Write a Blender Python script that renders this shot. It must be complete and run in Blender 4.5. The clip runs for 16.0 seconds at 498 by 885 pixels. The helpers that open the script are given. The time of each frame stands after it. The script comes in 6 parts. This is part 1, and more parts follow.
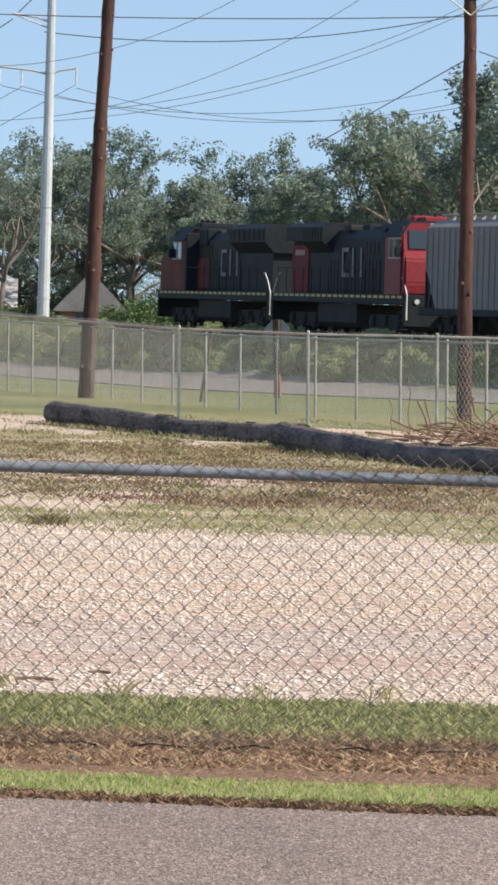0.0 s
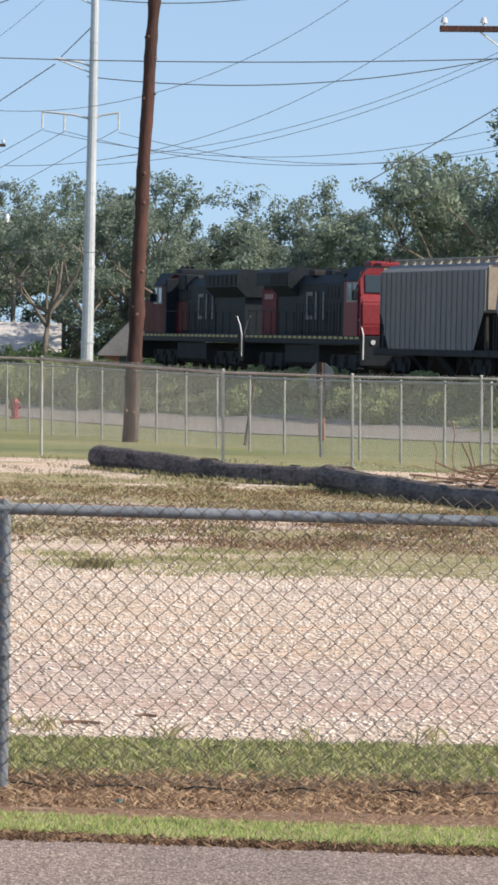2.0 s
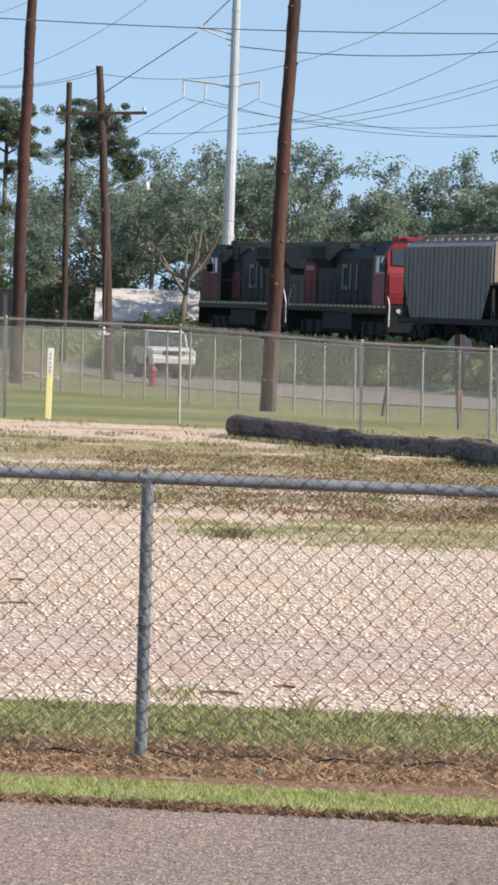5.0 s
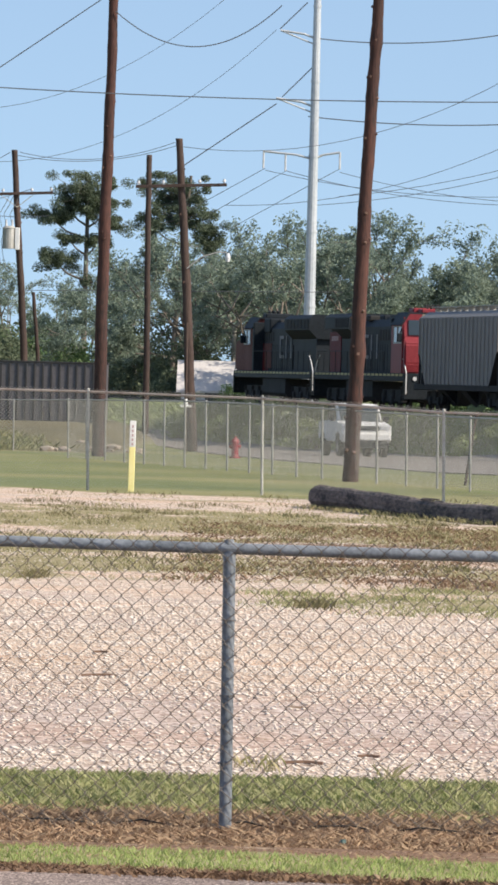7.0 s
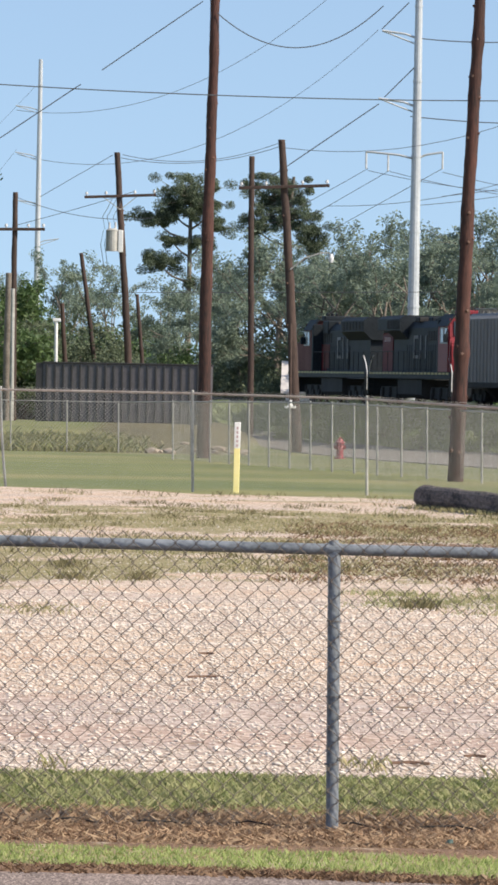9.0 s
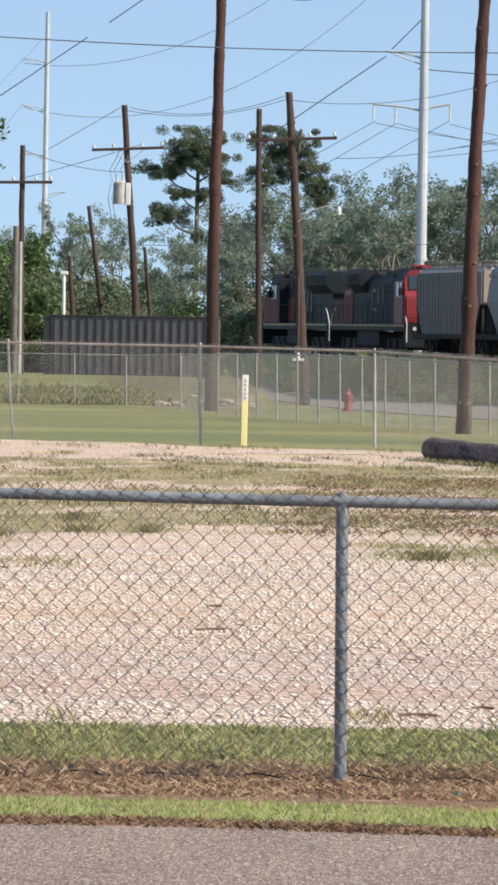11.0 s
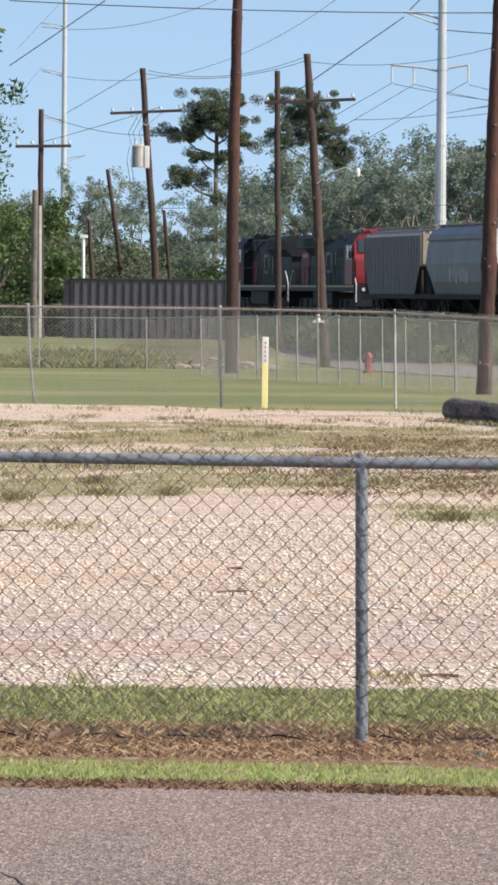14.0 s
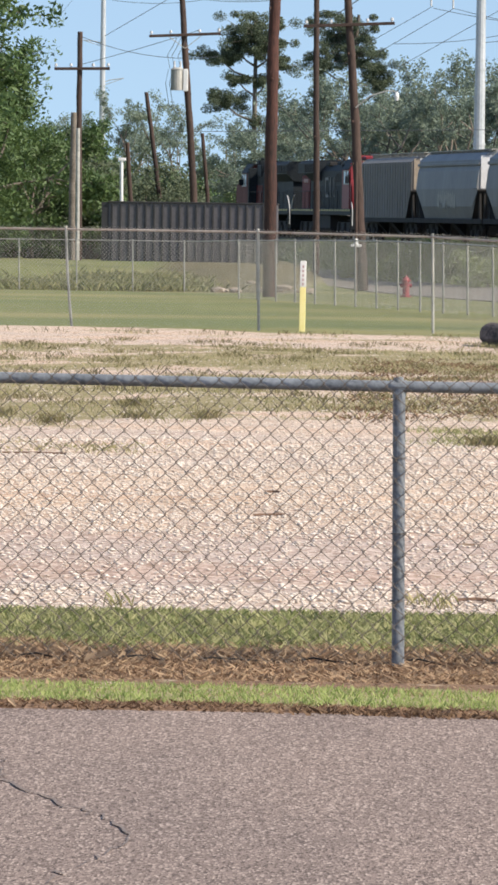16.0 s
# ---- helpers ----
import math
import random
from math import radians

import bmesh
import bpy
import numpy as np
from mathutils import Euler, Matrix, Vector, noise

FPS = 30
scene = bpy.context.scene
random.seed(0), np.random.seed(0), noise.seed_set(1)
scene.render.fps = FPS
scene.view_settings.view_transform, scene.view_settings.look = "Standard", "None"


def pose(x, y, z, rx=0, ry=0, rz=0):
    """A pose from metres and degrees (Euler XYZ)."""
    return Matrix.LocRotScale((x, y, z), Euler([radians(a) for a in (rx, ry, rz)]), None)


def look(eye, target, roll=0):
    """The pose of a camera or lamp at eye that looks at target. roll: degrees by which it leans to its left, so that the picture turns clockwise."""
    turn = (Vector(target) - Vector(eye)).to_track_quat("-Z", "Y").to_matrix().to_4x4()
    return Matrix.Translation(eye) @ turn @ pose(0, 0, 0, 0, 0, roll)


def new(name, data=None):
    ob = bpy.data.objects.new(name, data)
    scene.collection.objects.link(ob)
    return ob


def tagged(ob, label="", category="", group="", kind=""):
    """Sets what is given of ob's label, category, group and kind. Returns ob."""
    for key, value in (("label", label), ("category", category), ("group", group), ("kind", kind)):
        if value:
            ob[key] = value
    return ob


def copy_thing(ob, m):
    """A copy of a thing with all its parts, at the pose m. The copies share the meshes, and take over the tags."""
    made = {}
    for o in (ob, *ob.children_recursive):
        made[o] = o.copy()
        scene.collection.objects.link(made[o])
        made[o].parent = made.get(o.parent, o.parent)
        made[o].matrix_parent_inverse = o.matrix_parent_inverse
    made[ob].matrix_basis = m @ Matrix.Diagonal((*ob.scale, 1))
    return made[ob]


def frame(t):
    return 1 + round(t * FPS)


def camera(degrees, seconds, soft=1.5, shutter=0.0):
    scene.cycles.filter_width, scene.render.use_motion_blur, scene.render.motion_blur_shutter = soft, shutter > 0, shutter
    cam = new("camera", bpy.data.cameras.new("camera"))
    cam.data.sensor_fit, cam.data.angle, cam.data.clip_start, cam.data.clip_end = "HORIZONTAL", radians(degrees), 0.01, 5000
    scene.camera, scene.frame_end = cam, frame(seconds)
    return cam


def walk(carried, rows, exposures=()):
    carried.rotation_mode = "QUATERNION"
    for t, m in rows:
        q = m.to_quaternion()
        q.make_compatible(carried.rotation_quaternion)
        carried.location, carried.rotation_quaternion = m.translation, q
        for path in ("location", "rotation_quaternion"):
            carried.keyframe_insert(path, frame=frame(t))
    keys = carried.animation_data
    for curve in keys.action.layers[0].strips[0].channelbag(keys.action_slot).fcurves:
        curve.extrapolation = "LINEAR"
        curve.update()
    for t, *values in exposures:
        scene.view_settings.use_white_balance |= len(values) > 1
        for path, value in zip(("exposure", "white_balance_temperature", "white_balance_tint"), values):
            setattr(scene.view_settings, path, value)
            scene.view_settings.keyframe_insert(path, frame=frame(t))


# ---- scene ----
EYE = 1.54
cam = camera(5.05, 16.0, soft=3.0)
# seconds, x, y, z, yaw, pitch, roll
ROWS = [
    (0, 0.015, 0.000, 0.001, -2.614, -1.044, -1.656),
    (0.5, 0.013, -0.003, 0.003, -2.731, -1.195, -1.681),
    (1, 0.009, 0.005, -0.001, -2.785, -1.180, -1.778),
    (1.5, 0.013, -0.002, -0.003, -2.496, -0.788, -1.466),
    (2, 0.013, -0.002, -0.002, -2.169, -0.615, -1.336),
    (2.5, 0.008, -0.000, -0.001, -2.044, -0.670, -1.584),
    (3, -0.000, -0.001, 0.001, -1.955, -0.738, -1.825),
    (3.5, -0.005, -0.000, 0.001, -1.642, -0.766, -1.870),
    (4, -0.015, 0.000, 0.006, -1.148, -0.928, -1.946),
    (4.2, -0.018, 0.002, 0.007, -1.097, -1.034, -1.948),
    (6.3, -0.008, -0.003, 0.003, -0.100, -0.371, -2.245),
    (6.5, -0.009, 0.002, 0.003, -0.082, -0.263, -2.112),
    (7, -0.006, -0.002, 0.001, 0.061, -0.268, -1.527),
    (7.5, -0.003, 0.007, -0.001, 0.466, -0.487, -1.292),
    (8, -0.004, 0.003, -0.001, 0.993, -0.371, -1.179),
    (8.2, -0.005, -0.001, 0.002, 1.095, -0.272, -1.106),
    (10.3, 0.002, -0.004, 0.001, 1.136, -0.459, -1.079),
    (10.5, -0.001, -0.001, 0.002, 1.167, -0.523, -1.153),
    (11, -0.002, -0.012, 0.001, 1.202, -0.764, -0.986),
    (11.5, -0.004, -0.002, 0.001, 1.206, -1.027, -0.948),
    (12, -0.005, -0.005, 0.000, 1.052, -1.149, -1.088),
    (12.5, -0.001, 0.003, -0.000, 0.871, -1.099, -1.033),
    (13, -0.001, 0.002, -0.000, 1.074, -1.003, -0.846),
    (13.5, 0.001, 0.001, -0.003, 1.302, -1.146, -0.717),
    (14, 0.006, -0.001, -0.001, 1.409, -1.149, -0.519),
    (14.5, 0.008, -0.000, -0.003, 1.781, -1.287, -0.476),
    (15, 0.002, 0.008, -0.006, 2.262, -1.674, -0.650),
    (15.5, -0.004, 0.005, -0.006, 1.993, -1.831, -0.834),
    (16, 0.004, 0.003, -0.004, 1.793, -1.927, -0.820),
]
walk(cam, [(t, pose(x, y, EYE + z, 90 + pitch, roll, yaw)) for t, x, y, z, yaw, pitch, roll in ROWS],
     exposures=[(0.0, 0.42, 7050, 10), (16.0, 0.42, 7050, 10)])

# ---- light ----
SUN = Vector((0.71, -0.29, 0.645)).normalized()
world = bpy.data.worlds.new("sky")
scene.world = world
world.use_nodes = True
wn = world.node_tree
sky = wn.nodes.new("ShaderNodeTexSky")
sky.sky_type, sky.sun_disc = "NISHITA", False
sky.sun_elevation, sky.sun_rotation = math.asin(SUN.z), math.atan2(SUN.x, SUN.y)
sky.air_density, sky.dust_density, sky.ozone_density = 1.0, 1.1, 2.6
# the clear blue of the upper sky is drawn down to the horizon
sky_co, sky_lift = wn.nodes.new("ShaderNodeTexCoord"), wn.nodes.new("ShaderNodeVectorMath")
sky_lift.inputs[1].default_value = (0, 0, 0.15)
wn.links.new(sky_co.outputs["Generated"], sky_lift.inputs[0])
wn.links.new(sky_lift.outputs[0], sky.inputs[0])
wn.links.new(sky.outputs[0], wn.nodes["Background"].inputs[0])
wn.nodes["Background"].inputs[1].default_value = 0.15
lamp = bpy.data.lights.new("sun", "SUN")
lamp.energy, lamp.angle, lamp.color = 4.3, radians(0.55), (1.0, 0.93, 0.84)
new("sun", lamp).matrix_world = look(SUN * 50, (0, 0, 0))


# ---- materials ----
def material(name, a, b, rough=0.7, metal=0.0, scale=2.0, fine=30.0, bump=0.2, c=None, island=0.0, stretch=(1, 1, 1), spec=0.5, translucent=0.0):
    """Two colours mixed by coarse and fine noise in object space, with fine relief."""
    m = bpy.data.materials.new(name)
    m.use_nodes = True
    t = m.node_tree
    n, l = t.nodes, t.links
    bsdf = n["Principled BSDF"]
    co = n.new("ShaderNodeTexCoord")
    mp = n.new("ShaderNodeMapping")
    mp.inputs["Scale"].default_value = stretch
    l.new(co.outputs["Object"], mp.inputs[0])
    big, small = n.new("ShaderNodeTexNoise"), n.new("ShaderNodeTexNoise")
    for q, s in ((big, scale), (small, fine)):
        q.inputs["Scale"].default_value, q.inputs["Detail"].default_value = s, 5
        l.new(mp.outputs[0], q.inputs["Vector"])
    add = n.new("ShaderNodeMath")
    add.operation = "ADD"
    l.new(big.outputs[0], add.inputs[0])
    l.new(small.outputs[0], add.inputs[1])
    ramp = n.new("ShaderNodeMapRange")
    ramp.inputs[1].default_value, ramp.inputs[2].default_value = 0.72, 1.28
    l.new(add.outputs[0], ramp.inputs[0])
    mix = n.new("ShaderNodeMix")
    mix.data_type = "RGBA"
    mix.inputs["A"].default_value, mix.inputs["B"].default_value = (*a, 1), (*b, 1)
    l.new(ramp.outputs[0], mix.inputs["Factor"])
    out = mix.outputs["Result"]
    if c:
        geo = n.new("ShaderNodeNewGeometry")
        m2 = n.new("ShaderNodeMix")
        m2.data_type = "RGBA"
        m2.inputs["B"].default_value = (*c, 1)
        mul = n.new("ShaderNodeMath")
        mul.operation = "MULTIPLY"
        mul.inputs[1].default_value = island
        l.new(geo.outputs["Random Per Island"], mul.inputs[0])
        l.new(mul.outputs[0], m2.inputs["Factor"])
        l.new(out, m2.inputs["A"])
        out = m2.outputs["Result"]
    l.new(out, bsdf.inputs["Base Color"])
    bsdf.inputs["Roughness"].default_value, bsdf.inputs["Metallic"].default_value = rough, metal
    bsdf.inputs["Specular IOR Level"].default_value = spec
    if bump:
        bp = n.new("ShaderNodeBump")
        bp.inputs["Strength"].default_value, bp.inputs["Distance"].default_value = bump, 0.02
        l.new(small.outputs[0], bp.inputs["Height"])
        l.new(bp.outputs[0], bsdf.inputs["Normal"])
    if translucent:
        tr = n.new("ShaderNodeBsdfTranslucent")
        l.new(out, tr.inputs[0])
        ms = n.new("ShaderNodeMixShader")
        ms.inputs[0].default_value = translucent
        l.new(bsdf.outputs[0], ms.inputs[1])
        l.new(tr.outputs[0], ms.inputs[2])
        l.new(ms.outputs[0], n["Material Output"].inputs[0])
    return m


def ground_material():
    """Crushed limestone, turf and bare soil, spread by how far grass covers the ground."""
    m = bpy.data.materials.new("ground")
    m.use_nodes = True
    t = m.node_tree
    n, l = t.nodes, t.links
    bsdf = n["Principled BSDF"]
    bsdf.inputs["Roughness"].default_value = 0.95
    bsdf.inputs["Specular IOR Level"].default_value = 0.15
    co = n.new("ShaderNodeTexCoord")

    def tex(kind, scale, detail=4):
        q = n.new(kind)
        q.inputs["Scale"].default_value = scale
        if kind == "ShaderNodeTexNoise":
            q.inputs["Detail"].default_value = detail
        l.new(co.outputs["Object"], q.inputs["Vector"])
        return q

    def ramp(src, stops):
        r = n.new("ShaderNodeValToRGB")
        while len(r.color_ramp.elements) < len(stops):
            r.color_ramp.elements.new(0.5)
        for e, (p, c) in zip(r.color_ramp.elements, stops):
            e.position, e.color = p, (*c, 1)
        l.new(src, r.inputs[0])
        return r.outputs[0]

    def mixed(fac, a, b, kind="MIX"):
        q = n.new("ShaderNodeMix")
        q.data_type, q.blend_type = "RGBA", kind
        if hasattr(fac, "links"):
            l.new(fac, q.inputs["Factor"])
        else:
            q.inputs["Factor"].default_value = fac
        l.new(a, q.inputs["A"])
        l.new(b, q.inputs["B"])
        return q.outputs["Result"]

    cells = tex("ShaderNodeTexVoronoi", 32.0)
    grain, wide, mid = tex("ShaderNodeTexNoise", 45.0), tex("ShaderNodeTexNoise", 0.35, 3), tex("ShaderNodeTexNoise", 2.2, 6)
    lanes = n.new("ShaderNodeMapping")
    lanes.inputs["Scale"].default_value = (0.12, 1.0, 1.0)
    l.new(co.outputs["Object"], lanes.inputs[0])
    l.new(lanes.outputs[0], wide.inputs["Vector"])
    sep = n.new("ShaderNodeSeparateColor")
    l.new(cells.outputs["Color"], sep.inputs[0])
    stones = ramp(sep.outputs[0], [(0.0, (0.27, 0.205, 0.165)), (0.3, (0.48, 0.385, 0.315)), (0.7, (0.61, 0.505, 0.425)), (1.0, (0.79, 0.71, 0.62))])
    tint = ramp(wide.outputs[0], [(0.38, (0.90, 0.87, 0.87)), (0.5, (1.0, 0.96, 0.91)), (0.62, (1.0, 0.90, 0.82))])
    gravel = mixed(1.0, stones, tint, "MULTIPLY")
    pos = n.new("ShaderNodeSeparateXYZ")
    l.new(co.outputs["Object"], pos.inputs[0])
    lane = n.new("ShaderNodeMath")
    lane.operation = "MULTIPLY_ADD"
    lane.inputs[1].default_value, lane.inputs[2].default_value = 4.0, -2.0
    l.new(mid.outputs[0], lane.inputs[0])
    lane2 = n.new("ShaderNodeMath")
    lane2.operation = "ADD"
    l.new(pos.outputs[1], lane2.inputs[0])
    l.new(lane.outputs[0], lane2.inputs[1])
    r3 = n.new("ShaderNodeMapRange")
    r3.inputs[1].default_value, r3.inputs[2].default_value = 24.0, 44.0
    l.new(lane2.outputs[0], r3.inputs[0])
    worn = ramp(r3.outputs[0], [(0.0, (1, 1, 1)), (0.05, (1, 1, 1)), (0.11, (0.83, 0.835, 0.90)), (0.32, (0.85, 0.85, 0.91)), (0.42, (1.0, 0.955, 0.90)), (1.0, (1, 1, 1))])
    gravel = mixed(1.0, gravel, worn, "MULTIPLY")
    turf = ramp(mid.outputs[0], [(0.3, (0.16, 0.145, 0.07)), (0.5, (0.32, 0.265, 0.155)), (0.72, (0.47, 0.39, 0.275))])
    turf = mixed(0.55, turf, ramp(grain.outputs[0], [(0.3, (0.12, 0.12, 0.045)), (0.7, (0.42, 0.36, 0.21))]))
    soil = ramp(grain.outputs[0], [(0.3, (0.085, 0.05, 0.033)), (0.5, (0.20, 0.125, 0.082)), (0.7, (0.34, 0.225, 0.15))])
    patchy = tex("ShaderNodeTexNoise", 0.07, 2)
    lawn = ramp(patchy.outputs[0], [(0.35, (0.165, 0.19, 0.085)), (0.5, (0.205, 0.215, 0.095)), (0.65, (0.27, 0.255, 0.125))])
    at = n.new("ShaderNodeAttribute")
    at.attribute_name = "cover"
    sc = n.new("ShaderNodeSeparateColor")
    l.new(at.outputs["Color"], sc.inputs[0])
    fray = tex("ShaderNodeTexNoise", 6.0, 8)

    def frayed(src):
        """Cover with a ragged edge instead of a soft one."""
        q = n.new("ShaderNodeMath")
        q.operation = "MULTIPLY_ADD"
        q.inputs[1].default_value = 3.0
        l.new(src, q.inputs[0])
        k = n.new("ShaderNodeMath")
        k.operation = "MULTIPLY_ADD"
        k.inputs[1].default_value, k.inputs[2].default_value = -8.0, 3.0
        l.new(fray.outputs[0], k.inputs[0])
        l.new(k.outputs[0], q.inputs[2])
        q.use_clamp = True
        return q.outputs[0]

    col = mixed(frayed(sc.outputs[0]), gravel, turf)
    col = mixed(frayed(sc.outputs[1]), col, soil)
    sod = ramp(grain.outputs[0], [(0.3, (0.045, 0.05, 0.022)), (0.7, (0.16, 0.15, 0.075))])
    col = mixed(at.outputs["Alpha"], col, sod)
    col = mixed(sc.outputs[2], col, lawn)
    l.new(col, bsdf.inputs["Base Color"])
    bp = n.new("ShaderNodeBump")
    bp.inputs["Strength"].default_value, bp.inputs["Distance"].default_value = 0.3, 0.02
    l.new(cells.outputs["Distance"], bp.inputs["Height"])
    l.new(bp.outputs[0], bsdf.inputs["Normal"])
    return m


def asphalt_material():
    """Worn asphalt: grey binder with light and dark aggregate, and faint patches."""
    m = bpy.data.materials.new("asphalt")
    m.use_nodes = True
    t = m.node_tree
    n, l = t.nodes, t.links
    bsdf = n["Principled BSDF"]
    bsdf.inputs["Roughness"].default_value, bsdf.inputs["Specular IOR Level"].default_value = 0.95, 0.1
    co = n.new("ShaderNodeTexCoord")
    mp = n.new("ShaderNodeMapping")
    mp.inputs["Scale"].default_value = (1, 0.24, 1)
    l.new(co.outputs["Object"], mp.inputs[0])
    cells, wide = n.new("ShaderNodeTexVoronoi"), n.new("ShaderNodeTexNoise")
    cells.inputs["Scale"].default_value, wide.inputs["Scale"].default_value = 170.0, 0.9
    wide.inputs["Detail"].default_value = 6
    for q in (cells, wide):
        l.new(mp.outputs[0], q.inputs["Vector"])
    sep = n.new("ShaderNodeSeparateColor")
    l.new(cells.outputs["Color"], sep.inputs[0])
    r = n.new("ShaderNodeValToRGB")
    stops = [(0.0, (0.105, 0.084, 0.078)), (0.35, (0.228, 0.184, 0.165)), (0.8, (0.305, 0.248, 0.222)), (1.0, (0.50, 0.42, 0.375))]
    while len(r.color_ramp.elements) < len(stops):
        r.color_ramp.elements.new(0.5)
    for e, (p, c) in zip(r.color_ramp.elements, stops):
        e.position, e.color = p, (*c, 1)
    l.new(sep.outputs[0], r.inputs[0])
    r2 = n.new("ShaderNodeValToRGB")
    r2.color_ramp.elements[0].position, r2.color_ramp.elements[0].color = 0.3, (0.80, 0.79, 0.79, 1)
    r2.color_ramp.elements[1].position, r2.color_ramp.elements[1].color = 0.7, (1.1, 1.06, 1.02, 1)
    l.new(wide.outputs[0], r2.inputs[0])
    mix = n.new("ShaderNodeMix")
    mix.data_type, mix.blend_type = "RGBA", "MULTIPLY"
    mix.inputs["Factor"].default_value = 1
    l.new(r.outputs[0], mix.inputs["A"])
    l.new(r2.outputs[0], mix.inputs["B"])
    l.new(mix.outputs["Result"], bsdf.inputs["Base Color"])
    bp = n.new("ShaderNodeBump")
    bp.inputs["Strength"].default_value, bp.inputs["Distance"].default_value = 0.12, 0.01
    l.new(cells.outputs["Distance"], bp.inputs["Height"])
    l.new(bp.outputs[0], bsdf.inputs["Normal"])
    return m


def glass_material():
    m = bpy.data.materials.new("dark_glass")
    m.use_nodes = True
    b = m.node_tree.nodes["Principled BSDF"]
    b.inputs["Base Color"].default_value = (0.03, 0.045, 0.055, 1)
    b.inputs["Roughness"].default_value = 0.12
    b.inputs["Specular IOR Level"].default_value = 0.5
    return m


GROUND = ground_material()
GLASS = glass_material()
ASPHALT = asphalt_material()
ROAD = material("dusty_road", (0.19, 0.17, 0.15), (0.26, 0.232, 0.205), 0.95, scale=0.4, fine=15, bump=0.2)
STONE = material("limestone", (0.44, 0.36, 0.30), (0.62, 0.53, 0.455), 0.95, scale=0.5, fine=6, bump=0.1, c=(0.83, 0.76, 0.68), island=0.8, spec=0.15)
LUSH = material("lush_grass", (0.17, 0.255, 0.06), (0.32, 0.41, 0.125), 0.7, scale=2, fine=9, bump=0, c=(0.50, 0.54, 0.22), island=0.75, translucent=0.35)
MOWN = material("fence_grass", (0.10, 0.132, 0.042), (0.27, 0.315, 0.105), 0.75, scale=2.5, fine=10, bump=0, c=(0.58, 0.52, 0.29), island=0.72, translucent=0.4)
TURF = material("rough_grass", (0.14, 0.17, 0.06), (0.29, 0.29, 0.115), 0.8, scale=1.5, fine=8, bump=0, c=(0.60, 0.50, 0.29), island=0.85, translucent=0.45)
STRAW = material("dead_grass", (0.16, 0.092, 0.055), (0.40, 0.255, 0.155), 0.9, scale=3, fine=20, bump=0, c=(0.64, 0.48, 0.31), island=0.65, translucent=0.3)
LITTER = material("leaf_litter", (0.07, 0.038, 0.024), (0.20, 0.115, 0.07), 0.9, scale=4, fine=25, bump=0, c=(0.40, 0.27, 0.16), island=0.5, translucent=0.2)
WEED = material("weeds", (0.22, 0.29, 0.13), (0.36, 0.43, 0.21), 0.8, scale=0.5, fine=3, bump=0, c=(0.40, 0.43, 0.22), island=0.6, translucent=0.3)
WEED_FADED = material("seeding_weeds", (0.13, 0.165, 0.07), (0.25, 0.27, 0.12), 0.8, scale=0.5, fine=3, bump=0, c=(0.40, 0.34, 0.19), island=0.6, translucent=0.3)
WEED_DARK = material("rank_grass", (0.075, 0.085, 0.035), (0.16, 0.15, 0.065), 0.8, scale=0.7, fine=4, bump=0, c=(0.34, 0.27, 0.15), island=0.7, translucent=0.3)
GALV = material("galvanised_steel", (0.105, 0.12, 0.135), (0.25, 0.275, 0.30), 0.36, 0.0, scale=5, fine=60, bump=0.1)
CRACK = material("crack_filler", (0.15, 0.124, 0.112), (0.21, 0.174, 0.157), 0.9, scale=3, fine=20, bump=0.1)
GALV_OLD = material("weathered_galvanised_steel", (0.30, 0.30, 0.275), (0.52, 0.51, 0.47), 0.6, 0.3, scale=3, fine=30, bump=0.1)
GALV_BACK = material("dull_galvanised_steel", (0.25, 0.25, 0.23), (0.42, 0.41, 0.38), 0.6, 0.2, scale=3, fine=30, bump=0.1)
RUST = material("rusty_rail", (0.32, 0.25, 0.21), (0.50, 0.44, 0.39), 0.8, 0.1, scale=1.5, fine=14, bump=0.1)
WIRE = material("fence_wire", (0.11, 0.105, 0.10), (0.22, 0.21, 0.20), 0.5, 0.5, scale=4, fine=30, bump=0)
WIRE_NEAR = material("dull_fence_wire", (0.055, 0.044, 0.036), (0.19, 0.155, 0.125), 0.55, 0.0, scale=4, fine=30, bump=0)
POLE = material("creosote_pole", (0.018, 0.010, 0.009), (0.096, 0.036, 0.027), 0.85, scale=1.3, fine=22, bump=0.6, stretch=(1, 1, 0.16))
POLE_GREY = material("grey_pole", (0.032, 0.021, 0.018), (0.085, 0.054, 0.043), 0.9, scale=1.5, fine=20, bump=0.5, stretch=(1, 1, 0.16))
KNOT = material("bare_knot_wood", (0.09, 0.045, 0.033), (0.21, 0.125, 0.095), 0.85, scale=3, fine=25, bump=0.3)
LOG = material("old_pole_wood", (0.022, 0.018, 0.016), (0.19, 0.15, 0.13), 0.9, scale=4.0, fine=20, bump=1.0, stretch=(1, 0.16, 1))
BARK = material("bark", (0.10, 0.085, 0.07), (0.23, 0.20, 0.17), 0.95, scale=1, fine=10, bump=0.6)
PALE_BARK = material("pale_bark", (0.30, 0.27, 0.24), (0.48, 0.45, 0.40), 0.95, scale=1, fine=10, bump=0.4)
# distance haze is mixed into this leaf colour, paler and bluer
LEAF_HAZY = material("hazy_oak_leaves", (0.100, 0.150, 0.124), (0.20, 0.258, 0.208), 0.75, scale=0.35, fine=1.5, bump=0, c=(0.32, 0.385, 0.285), island=0.75, translucent=0.4)
LEAF_DULL = material("undergrowth_leaves", (0.055, 0.082, 0.052), (0.115, 0.150, 0.090), 0.75, scale=0.35, fine=1.5, bump=0, c=(0.20, 0.235, 0.135), island=0.7, translucent=0.35)
